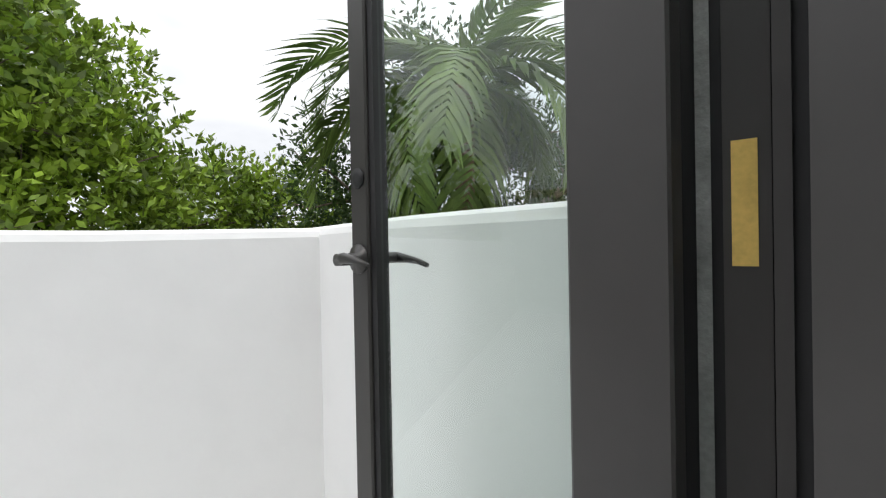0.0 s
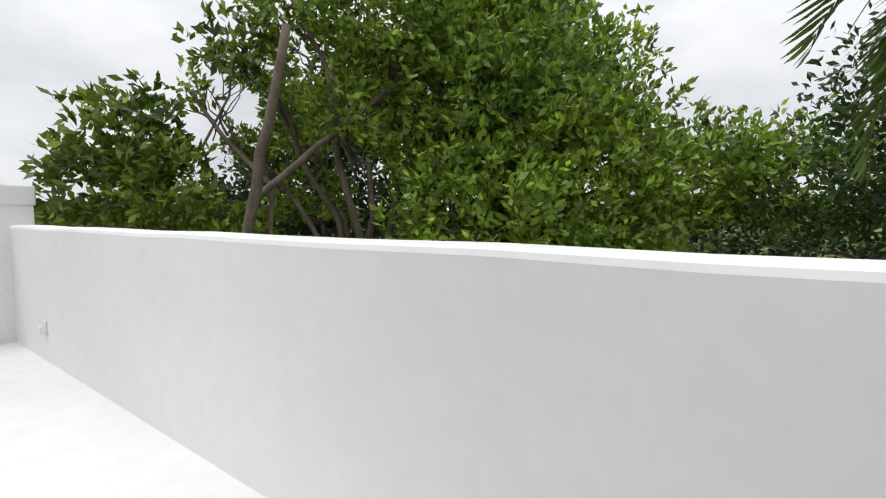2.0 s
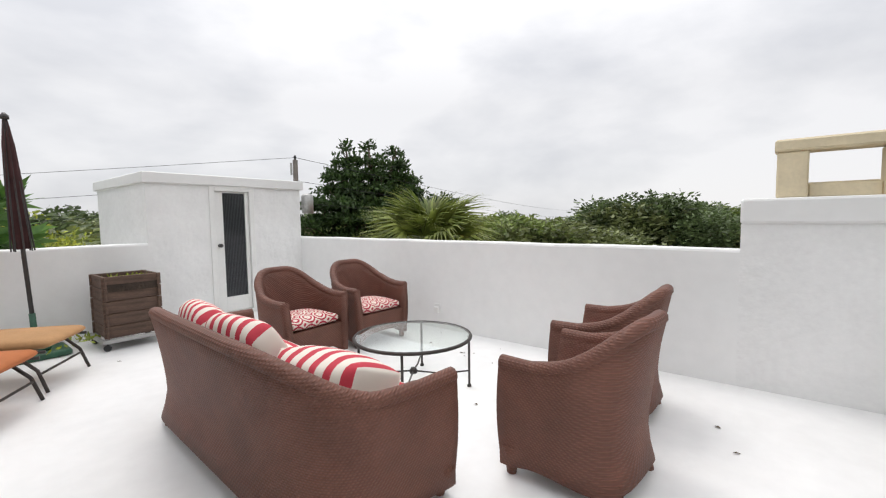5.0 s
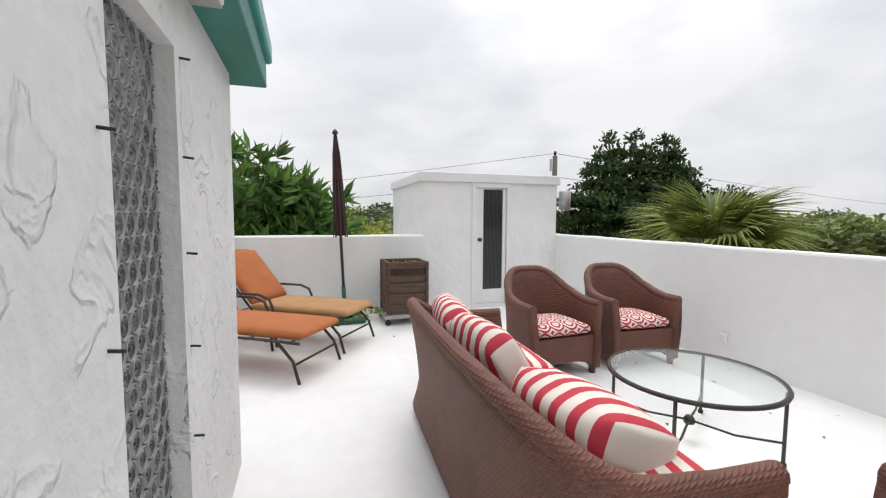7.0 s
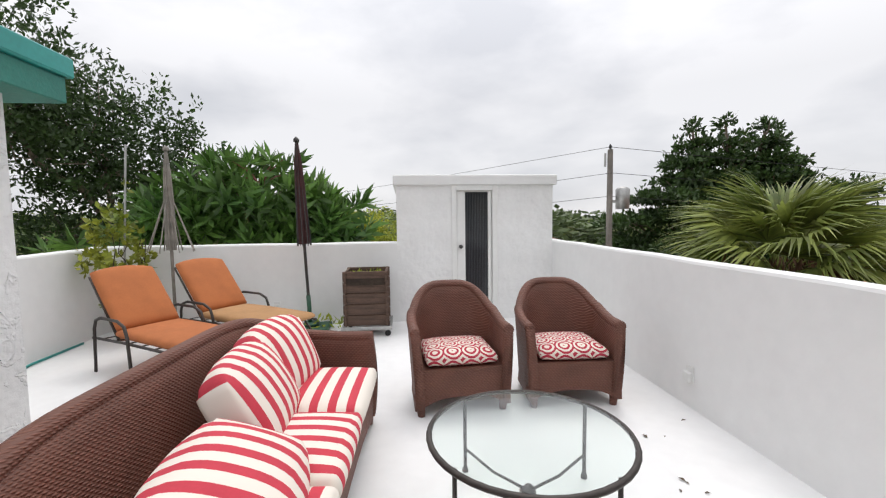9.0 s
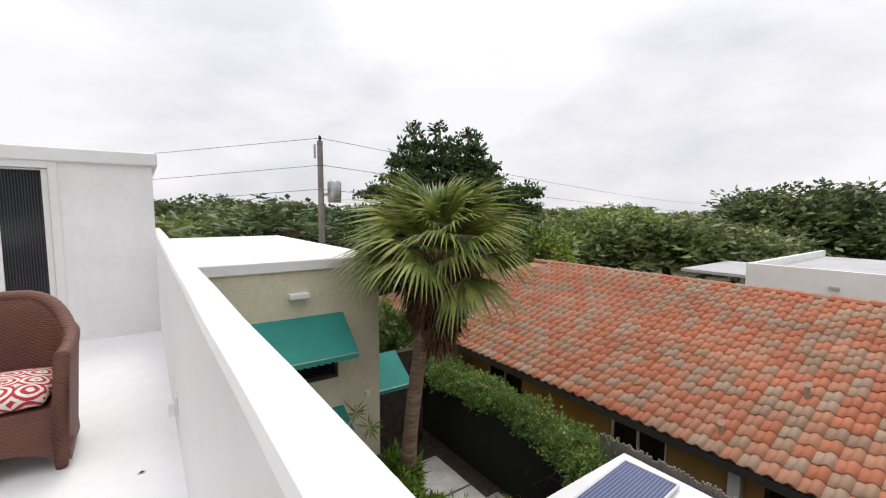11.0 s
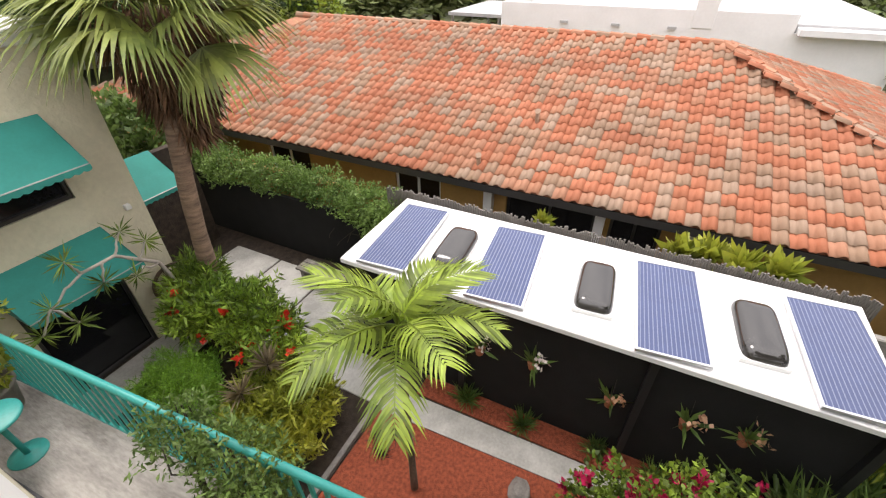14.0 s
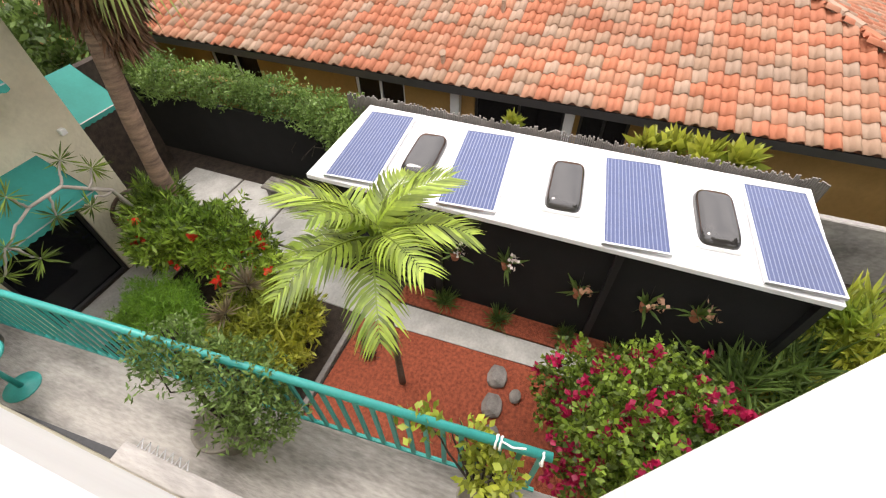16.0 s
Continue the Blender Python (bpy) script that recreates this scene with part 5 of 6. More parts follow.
box(bm, EXX - 0.02, EYS, EZ - 0.17, EXX + 0.03, EYN, EZ - 0.01)
part("gutter", bm, M_BRONZE, nb)
# S-shaped tiles: every one its own piece of one covering
PW, PL = 0.27, 0.335
prof = [(0.0, 0.0), (0.05, 0.012), (0.10, 0.0), (0.13, 0.035), (0.17, 0.07), (0.215, 0.07), (0.25, 0.035), (0.275, 0.002)]
V, F = [], []
rng = np.random.default_rng(12)


def roof_tiles(org, along, up, rows, cols, inside):
    along, up = np.array(along, float), np.array(up, float)
    nr = np.cross(along, up)
    nr *= np.sign(nr[2])
    for r in range(rows):
        for c in range(cols):
            u, s = c * PW, r * PL
            if not inside(u, s):
                continue
            b0 = len(V)
            j = rng.uniform(-0.004, 0.006, 3)
            for k in range(2):
                for (a, h) in prof:
                    V.append(org + along * (u + a + j[0]) + up * (s - 0.03 + k * (PL + 0.05) + j[1]) + nr * (h + 0.035 - 0.028 * k + j[2]))
            for (a, h) in prof:
                V.append(org + along * (u + a + j[0]) + up * (s - 0.03 + j[1]) + nr * (h + 0.015 + j[2]))
            m = len(prof)
            for i in range(m - 1):
                F.append((b0 + i, b0 + i + 1, b0 + m + i + 1, b0 + m + i))
                F.append((b0 + i + 1, b0 + i, b0 + 2 * m + i, b0 + 2 * m + i + 1))


upv = (-math.cos(ang), 0, math.sin(ang))
roof_tiles(np.array([EXX, EYS, EZ]), (0, 1, 0), upv, int(SL / PL), int((EYN - EYS) / PW), lambda u, s: EYS + u > EYS + s * 1.0 and EYS + u + PW < EYN - s * (EYN - RYN) / SL)
hy = math.atan2(RZ - EZ, EYN - RYN)
roof_tiles(np.array([2 * RX - EXX, EYN, EZ]), (1, 0, 0), (0, -math.cos(hy), math.sin(hy)), int(math.hypot(RZ - EZ, EYN - RYN) / PL), int(2 * (EXX - RX) / PW), lambda u, s: s * 0.93 < u and u + PW < 2 * (EXX - RX) - s * 0.93)
tl = part("roof_tile", np_mesh("roof_tile", np.array(V), np.array(F), M_TILE), None, nb, "weathered orange and buff clay roof tiles")
tl["kind"] = "stuff"
bm = B()


def caps(a, b, n):
    a, b = Vector(a), Vector(b)
    for i in range(n):
        p, q = a.lerp(b, i / n), a.lerp(b, (i + 1.12) / n)
        tube(bm, [p + Vector((0, 0, 0.04)), q + Vector((0, 0, 0.025))], [0.105, 0.085], 8)


caps((RX, RYS, RZ), (RX, RYN, RZ), 40)
caps((EXX, EYN, EZ), (RX, RYN, RZ), 20)
caps((2 * RX - EXX, EYN, EZ), (RX, RYN, RZ), 20)
part("ridge_tile", bm, M_TILE, nb, "rounded clay ridge tiles")["kind"] = "stuff"
for d, h in (((-0.9, -0.215, -0.36), 0.25), ((-0.86, -0.33, -0.34), 0.2)):
    t = 11.0 if h > 0.22 else 9.6
    # vent pipes through the slope
    x = CX + d[0] * t
    y = CY + d[1] * t
    z = EZ + (EXX - x) * math.tan(ang)
    vt = part("vent_pipe", tube(B(), [(0, 0, -0.05), (0, 0, h), (0.02, 0, h + 0.02)], [0.05, 0.05, 0.07], 10), M_TILE, nb, "clay vent pipe", at=pose(x, y, z + 0.03))

# ---- trees and plants ----
tree(11, (-3.6, 5.6, G), [(-3.0, 5.7, 2.6, 1.9, 1.2, 1.7), (-1.7, 6.0, 1.5, 1.4, 1.0, 1.5), (-4.3, 4.9, 3.9, 1.2, 1.0, 1.0), (-2.9, 7.2, 3.2, 1.7, 1.2, 1.5), (-0.6, 7.9, 1.7, 1.4, 1.0, 1.1), (-4.9, 3.7, 4.0, 0.8, 0.6, 0.8), (-4.5, 4.2, 2.6, 0.6, 0.5, 0.8), (-2.6, 4.9, 1.0, 1.5, 0.9, 1.1), (-3.6, 6.6, 4.9, 1.7, 1.2, 1.1), (0.8, 8.6, 1.7, 1.3, 0.9, 1.1), (-6.1, 2.95, 2.85, 0.35, 0.3, 0.3), (-6.15, 4.1, 3.35, 0.6, 0.5, 0.45), (-6.4, 5.0, 2.8, 0.9, 0.6, 0.7), (-6.5, 4.0, 2.3, 0.45, 0.4, 0.4), (-6.3, 5.0, 1.5, 0.9, 0.7, 0.6), (-6.7, 3.8, 0.9, 0.7, 0.5, 0.5)],
     8000, 9, 0.135, M_LEAF, "broad tree with whorls of glossy green leaves", 0.15, (-4.4, 5.0, -0.5), [((-5.1, 3.0, 0.5), (-4.2, 3.1, 3.3), 0.075, 0.05), ((-5.0, 3.05, 1.3), (-4.1, 4.6, 2.9), 0.05, 0.035), ((-4.1, 4.6, 2.9), (-3.4, 5.9, 4.0), 0.035, 0.02), ((-4.7, 4.6, 2.8), (-3.9, 5.2, 3.6), 0.04, 0.02)], spread=0.16, hollow=0.4)
tree(12, (-7.6, 3.2, G), [(-6.7, 2.5, 2.1, 0.75, 0.6, 0.85), (-7.4, 2.3, 1.5, 0.9, 0.7, 0.7), (-6.0, 2.7, 1.5, 0.6, 0.5, 0.6), (-5.6, 3.3, 3.4, 0.7, 0.5, 0.4), (-6.6, 3.6, 0.4, 1.8, 0.9, 0.8)], 1100, 9, 0.16, M_LEAF, "small bright green tree beside the chimney", 0.07, (-6.9, 2.9, -0.6), spread=0.16)
tree(13, (-6.5, 8.5, G), [(-5.2, 7.6, 1.2, 2.5, 1.6, 2.4), (-8.3, 8.5, -1.2, 2.2, 1.6, 1.5), (-6.0, 9.0, 4.0, 1.8, 1.6, 1.5)], 2600, 8, 0.17, M_LEAFD, "dark spreading tree behind the parapet", 0.2, (-6.2, 8.2, -1.5), spread=0.3)
tree(15, (-9.5, 6.8, G), [(-8.6, 6.4, 1.6, 1.6, 1.2, 1.5), (-10.2, 5.6, 0.8, 1.5, 1.0, 1.1), (-8.0, 7.6, 3.4, 1.6, 1.2, 1.3)], 1700, 9, 0.17, M_LEAFD, "dark tree deep in the garden", 0.16, (-9.2, 6.6, -0.6), spread=0.3)
tree(14, (2.6, 7.5, G), [(5.2, 6.6, 3.0, 1.2, 0.8, 0.9), (6.8, 6.7, 2.4, 1.2, 1.0, 1.2), (3.4, 8.6, 1.6, 1.5, 1.0, 1.1), (2.0, 6.6, 2.2, 1.5, 1.1, 1.4), (3.6, 6.6, 3.2, 1.8, 1.4, 1.6), (1.2, 7.6, 0.6, 1.8, 1.0, 1.2), (4.4, 6.0, 1.0, 1.6, 1.2, 1.5), (6.0, 4.5, 2.5, 1.0, 0.9, 1.5)], 3300, 10, 0.11, M_LEAFD, "thin-leaved dark tree beyond the door", 0.22, (2.2, 6.2, 0.6), spread=0.35, hollow=0.3)
# east and south trees
tree(21, (4.6, -12.5, G), [(4.4, -12.3, 3.2, 2.4, 1.9, 2.2), (6.2, -11.4, 4.4, 2.6, 2.0, 2.2), (2.1, -12.4, 2.6, 1.1, 1.0, 0.9), (5.0, -12, 0.8, 2.6, 1.4, 1.3)], 3000, 9, 0.15, M_LEAFD, "tall live oak with dark open branches", 0.24, (4.2, -12.3, 1.0), spread=0.35, hollow=0.2, twigs=16)
tree(22, (0.4, -9.5, G), [(1.0, -9.2, 1.3, 1.1, 1.0, 0.8), (-0.4, -9.4, 1.8, 1.2, 1.0, 0.9), (-1.5, -9.6, 1.1, 1.1, 1.0, 0.8), (0.3, -9.0, 0.6, 2.6, 0.8, 0.7)], 420, 14, 0.42, M_LEAFU, "umbrella tree with long drooping leaflets", 0.12, (0.2, -9.4, -0.4), spread=0.1, aspect=0.22, bottom=-0.2)
bm = B()
rng = np.random.default_rng(4)
ub = thing("umbrella_tree_flower", pose(-0.5, -9.3, 2.2), "red spidery flower spikes above the umbrella tree", "flower")
for k in range(11):
    a = rng.uniform(0, math.tau)
    e = rng.uniform(0.05, 0.8)
    d = Vector((math.cos(a) * math.cos(e), math.sin(a) * math.cos(e), math.sin(e)))
    tube(bm, [(0, 0, -0.1), tuple(d * 0.35), tuple(d * 0.75 + Vector((0, 0, -0.04)))], [0.018, 0.014, 0.007], 5)
part("spikes", bm, mat("dull_red_spike", (0.20, 0.06, 0.05), 0.8, vary=0.3), ub)
tree(23, (-2.3, -12.0, G), [(-2.0, -11.8, 0.9, 1.2, 1.0, 0.9), (-1.2, -12.4, 1.5, 0.7, 0.6, 0.5), (-3.2, -11.6, 0.5, 1.0, 0.9, 0.6)], 900, 9, 0.10, M_LEAFY, "light green bush-like tree beyond the parapet", 0.08, None, spread=0.3, hollow=0.4)
# broad conical dark tree behind the wing
tiers = [(-18.3, -18.2, -0.4, 4.6, 3.6, 1.2), (-21.0, -17.0, -0.9, 3.2, 2.4, 1.3), (-15.6, -18.6, -0.7, 3.0, 2.0, 1.3), (-22.6, -16.8, 2.3, 1.2, 1.1, 0.45), (-21.6, -17.2, 1.4, 2.0, 1.6, 0.5), (-14.2, -19.0, 1.1, 1.5, 1.3, 0.4), (-15.0, -18.8, 2.1, 1.4, 1.3, 0.4)]
for x, y, top, k in ((-16.6, -18.4, 5.7, 1.0), (-17.9, -18.0, 5.8, 0.9), (-19.5, -17.8, 5.7, 1.15), (-20.7, -17.4, 4.1, 0.9)):
    tiers += [(x + 0.15 * math.sin(3 * j + x), y, top - 0.45 - 0.78 * j, k * (0.46 + 0.42 * j), k * (0.46 + 0.38 * j), 0.40) for j in range(6)]
tree(31, (-18.6, -18.0, G), tiers, 12000, 9, 0.25, M_LEAFD, "broad dark green tree with three spires and layered boughs", 0.3, None, spread=0.35, bottom=-0.1, twigs=3, hollow=0.35)
tree(32, (-20.5, -15.5, G), [(-20.5, -15.5, -1.0, 2.2, 2.0, 1.7), (-23, -15.8, -1.3, 2.0, 1.8, 1.5)], 800, 8, 0.25, M_LEAF, "mid-green tree behind the tiled roof", 0.15, None, spread=0.4)

tree(33, (-11.9, -12.6, G), [(-11.8, -12.4, -3.1, 1.3, 1.2, 1.3), (-12.4, -10.9, -3.4, 0.7, 0.8, 0.9), (-10.6, -13.4, -2.6, 1.1, 1.0, 1.2)], 900, 9, 0.22, M_LEAFM, "leafy green tree behind the hedge", 0.1, None, spread=0.3, twigs=4)

# suburb beyond: a few crowns shared by many trees
protos = []
for k, (lf, sz, bl) in enumerate([(M_FAR, 0.4, [(0, 0, 4.2, 2.6, 2.6, 2.0), (1.5, 0.5, 3.2, 1.8, 1.8, 1.4), (-1.6, -0.4, 3.4, 1.8, 1.7, 1.3)]),
                                  (M_FARD, 0.36, [(0, 0, 4.6, 2.0, 2.0, 2.2), (0.9, 0, 3.0, 1.8, 1.7, 1.4), (-1.0, 0.8, 3.4, 1.4, 1.4, 1.2)]),
                                  (M_FARG, 0.34, [(0, 0, 3.4, 3.0, 2.6, 1.5), (1.9, 0.8, 2.6, 1.6, 1.6, 1.2), (-2.1, -0.6, 2.7, 1.6, 1.6, 1.1), (0.2, 0.3, 4.6, 1.4, 1.3, 1.0)])]):
    t = tree(40 + k, (0, 0, 0), bl, 900, 7, sz, lf, "rounded suburban tree in the distance", 0.2, None, spread=0.6, twigs=2, hollow=0.6)
    protos.append(t)
rng = np.random.default_rng(77)
spots = []
for k in range(330):
    az = rng.uniform(-90, 250)
    r = 32 + 150 * rng.random() ** 1.2
    x, y = CX - math.sin(radians(az)) * r * -1 * -1, CY + math.cos(radians(az)) * r
    if -26 < x < 8 and -22 < y < 10:
        continue
    if -62 < x < -26 and -34 < y < 16:
        continue
    spots.append((x, y, r))
first = [True] * 3
for k, (x, y, r) in enumerate(spots):
    i = k % 3
    s = rng.uniform(0.8, 1.3) * (1.0 + min(0.5, r / 350))
    m = Matrix.Translation((x, y, G - 0.3)) @ Matrix.Rotation(rng.uniform(0, 6.28), 4, "Z") @ Matrix.Diagonal((s * 1.25, s * 1.25, min(s * 0.95, (6.1 + 0.029 * r) / 6.9) * rng.uniform(0.62, 1.22), 1))
    if first[i]:
        protos[i].matrix_basis = m
        first[i] = False
    else:
        o = copy_thing(protos[i], m)
    (protos[i] if not first[i] else protos[i])["group"] = "suburban trees"
# a few placed trees that stand out
for i, x, y, s in [(1, -60, -17.5, 1.55), (1, -61, -12.0, 1.6), (0, -59, -14.8, 1.5), (2, -40, -21, 1.25), (1, -64, -9.5, 1.45), (0, -41, -18, 1.2), (0, -38, -20, 1.1), (2, -36, -24, 1.1), (1, -34, -27, 1.0), (0, -44, -14, 1.0), (2, -31, -30, 1.1), (1, -58, -6, 1.2), (0, -60, 0, 1.2), (2, -56, 6, 1.2), (0, -50, 14, 1.2), (1, -47, 20, 1.1), (2, -42, 22, 1.1), (0, -36, 20, 1.1), (1, -62, -12, 1.35), (2, -64, -18, 1.3), (0, -58, -24, 1.2), (2, -29, 15, 0.9), (0, -33, 13, 0.9), (1, -27, 20, 1.0), (2, -15, 12, 0.9)]:
    copy_thing(protos[i], Matrix.Translation((x, y, G - 0.2)) @ Matrix.Rotation(x * y, 4, "Z") @ Matrix.Diagonal((s, s, s * 0.93, 1)))

# red-roofed houses and the white flat-roofed building


def far_house(x, y, w, d, h, rot, roof_m, label):
    th = thing("house", pose(x, y, G, 0, 0, rot), label, "house", "distant houses")
    part("wall", box(B(), -w / 2, -d / 2, 0, w / 2, d / 2, h), M_WHITE, th)
    bm = B()
    o = 0.5
    v = [bm.verts.new(q) for q in ((-w / 2 - o, -d / 2 - o, h), (w / 2 + o, -d / 2 - o, h), (w / 2 + o, d / 2 + o, h), (-w / 2 - o, d / 2 + o, h), (-w / 2 + d / 2, 0, h + 1.4), (w / 2 - d / 2, 0, h + 1.4))]
    for q in ((0, 1, 5, 4), (1, 2, 5), (2, 3, 4, 5), (3, 0, 4), (3, 2, 1, 0)):
        bm.faces.new([v[i] for i in q])
    part("roof", bm, roof_m, th)
    for sx in (-w * 0.3, w * 0.05, w * 0.3):
        part("window", box(B(), sx - 0.6, d / 2, 0.9, sx + 0.6, d / 2 + 0.03, 2.1), M_DARK, th)


M_ROOFR = mat("red_shingle", (0.36, 0.11, 0.06), 0.85, vary=0.3, scale=3)
M_ROOFB = mat("brown_shingle", (0.17, 0.085, 0.075), 0.85, vary=0.3, scale=3)
far_house(-16.5, -40, 11, 7, 3.4, 10, M_ROOFR, "white house with a red roof among trees")
far_house(-24.5, -36, 8, 6, 3.2, -20, M_ROOFB, "white house with a brown hipped roof")
far_house(-44, -34, 9, 6, 2.9, 30, M_ROOFR, "white house with a red roof down the street")
far_house(-60, -44, 9, 6, 3.2, 20, M_ROOFR, "distant house with a red roof")
far_house(-70, 6, 12, 7, 3.0, 90, M_ROOFB, "house with a brown roof behind the flat-roofed one")
wb = thing("flat_roofed_house", pose(0, 0, 0), "white flat-roofed building with parapets and a small capped chimney", "house")
bx0, bx1, by0, by1, bz = -44.0, -31.0, -8.9, 8.7, -2.05
part("wall", box(B(), bx0, by0, G, bx1, by1, bz), M_WHITE, wb)
part("parapet", box(B(), bx1 - 0.25, by0, bz, bx1, by1 - 4.0, bz + 0.75), M_WHITE, wb)
part("parapet", box(B(), bx0, by0, bz, bx1 - 0.25, by0 + 0.25, bz + 0.75), M_WHITE, wb)
part("chimney", box(B(), bx1 - 0.6, 0.6, bz + 0.001, bx1 + 0.05, 1.5, bz + 1.45, 0.02), M_WHITE, wb)
part("ledge", box(B(), bx1 - 0.3, 4.8, bz + 0.001, bx1 + 0.6, 9.0, bz + 0.25), M_WHITE, wb)
part("roof", box(B(), bx0 + 0.1, by0 + 0.3, bz + 0.0, bx1 - 0.26, by1, bz + 0.35), M_ROOFG, wb)
bm = B()
lathe(bm, [(0.62, 0), (0.62, 0.08), (0.1, 0.6), (0.08, 0.66), (0.13, 0.72), (0.0, 0.82)], 4, (bx1 - 0.28, 1.05, bz + 1.45))
part("chimney_cap", bm, M_WHITE, wb)
for y in (-5.6, -3.0, -0.4):
    part("scupper", box(B(), bx1, y, bz - 0.1, bx1 + 0.12, y + 0.4, bz + 0.02), M_ROOFG, wb)
cp = thing("carport", pose(0, 0, 0), "flat grey carport roof beside the white building", "carport")
part("roof", box(B(), -38, -12.3, -2.15, -31.3, -9.0, -1.98), M_ROOFG, cp)
for x, y in ((-31.5, -12.1), (-31.5, -9.2), (-37.5, -12.1)):
    part("post", box(B(), x - 0.06, y - 0.06, G, x + 0.06, y + 0.06, -2.15), M_GALV, cp)
bm = B()
box(bm, -29.5, 10, G - 0.03, -22.5, 120, G)
structure("road", bm, M_ROAD, "asphalt street")

# utility pole with transformer
up = thing("utility_pole", pose(-9.80, -12.75, G), "grey timber utility pole with a transformer and crossarm", "utility pole")
part("pole", tube(B(), [(0, 0, 0), (0, 0, 8.62)], [0.12, 0.08], 10), M_WOODPOLE, up)
part("insulator", tube(B(), [(0, 0, 8.62), (0, 0, 8.72), (0, 0, 8.78)], [0.03, 0.05, 0.02], 8), M_BLACK, up)
part("transformer", lathe(B(), [(0, 6.7), (0.2, 6.7), (0.21, 7.3), (0.16, 7.36), (0, 7.4)], 16, (-0.42, 0, 0.1)), M_GALV, up, "pale grey cylindrical transformer", True)
part("bracket", box(B(), -0.3, -0.04, 7.0, 0.0, 0.04, 7.08), M_GALV, up)
part("arrester", tube(B(), [(0.16, 0, 8.1), (0.16, 0, 8.5)], 0.035, 8), M_GALV, up)
for z, d in ((8.7, 0), (7.9, 0.1), (7.2, -0.1)):
    for s, (tx, ty) in enumerate([(40, -35), (-75, -22)]):
        bm = B()
        pts = [(tx * k / 12, d + ty * k / 12 * (1 if s == 0 else 0.6), z - 1.2 * math.sin(math.pi * k / 12) - (0.02 * k)) for k in range(13)]
        tube(bm, pts, 0.009, 4)
        part("cable", bm, M_BLACK, up)

# palms


def palm(m, label, trunk_h, trunk_r, kind, leaf, count, seed, length, leaflet=0.5, lean=0.0, skirt=False, width=0.05, droop=1.6, arch0=(0.1, 1.2), tilt=0.5, n_l=34, trunk_m=None):
    rng = np.random.default_rng(seed)
    th = thing("palm_tree", m, label, "palm tree")
    bm = B()
    pts = [(lean * (k / 10) ** 2, 0, trunk_h * k / 10) for k in range(11)]
    rr = [trunk_r * (1.25 - 0.35 * min(1, k / 4)) * (1 + 0.05 * (k % 2)) for k in range(11)]
    tube(bm, pts, rr, 12)
    part("trunk", bm, trunk_m or M_PALMTRUNK, th, "", True)
    ps, rb = [], B()
    for k in range(count):
        yaw = k * 2.39996 + rng.uniform(-0.2, 0.2)
        e = k / (count - 1)
        pit = arch0[1] + (arch0[0] - arch0[1]) * e + rng.uniform(-0.12, 0.12)
        top = (lean, 0, trunk_h)
        if kind == "fan":
            st = length * rng.uniform(0.85, 1.1)
            v, f = fan_mesh(rng, leaflet * rng.uniform(0.9, 1.1), st, 32, 0.85)
            ps.append((turned(v, yaw, pit, rng.uniform(-0.3, 0.3), top), f))
            d = turned(np.array([[0, 0, 0], [st, 0, 0]]), yaw, pit, 0, top)
            tube(rb, d.tolist(), [0.016, 0.009], 4)
        else:
            r, v, f = frond_mesh(rng, length * rng.uniform(0.85, 1.1), n_l, leaflet, droop * rng.uniform(0.8, 1.1), width, tilt, 0.0)
            ps.append((turned(v, yaw, pit, rng.uniform(-0.3, 0.3), top), f))
            d = turned(np.array(r), yaw, pit, 0, top)
            tube(rb, d[::3].tolist(), [0.022 - 0.018 * i / max(1, len(d[::3]) - 1) for i in range(len(d[::3]))], 4)
    v, f = merge(ps)
    part("fronds", np_mesh("fronds", v, f, leaf), None, th)
    part("frond_stalk", rb, leaf, th)["kind"] = "stuff"
    if skirt:
        ps = []
        n = 2200
        a = rng.uniform(0, math.tau, n)
        z = 0.45 - 2.0 * rng.random(n) ** 0.8
        r = trunk_r + (0.05 + 0.66 * rng.random(n)) * np.clip((z + 1.6) / 1.5, 0.05, 1)
        c = np.stack([np.cos(a) * r + lean, np.sin(a) * r, trunk_h + z], 1)
        d = np.stack([np.cos(a) * 0.35, np.sin(a) * 0.35, -0.9 + 0.2 * rng.normal(size=n)], 1) + rng.normal(size=(n, 3)) * 0.2
        v, f = leaves(c, d, 0.38, 0.12, rng)
        part("dead_frond_skirt", np_mesh("dead_frond_skirt", v, f, M_SKIRT), None, th, "brown thatch of dead fronds")
    return th


# positions in the court
palm(pose(-9.4, -7.1, G, 0, 0, 180), "fan palm with a shaggy brown skirt and drooping tips", 5.5, 0.16, "fan", M_PALMF, 38, 51, 0.95, 1.25, 0.75, True, arch0=(-0.14, 1.4))
palm(pose(-8.12, -1.85, G), "slender yellow-green areca palm in the mulch bed", 3.4, 0.045, "feather", M_ARECA, 11, 52, 1.15, 0.46, 0.0, False, 0.05, 1.35, (0.2, 1.45), 0.75, 30, M_BARK)
palm(pose(2.9, 4.9, G), "coconut palm with long drooping fronds by the parapet", 8.45, 0.15, "feather", M_PALM, 17, 53, 2.9, 0.85, 0.0, False, 0.11, 2.3, (-0.35, 1.2), 1.1, 32)
palm(pose(-50.0, 4.6, G), "tall thin distant palm", 8.3, 0.12, "feather", M_PALM, 12, 54, 1.9, 0.5, 0.2, False, 0.08, 1.8, (-0.4, 0.8), 0.7, 16)


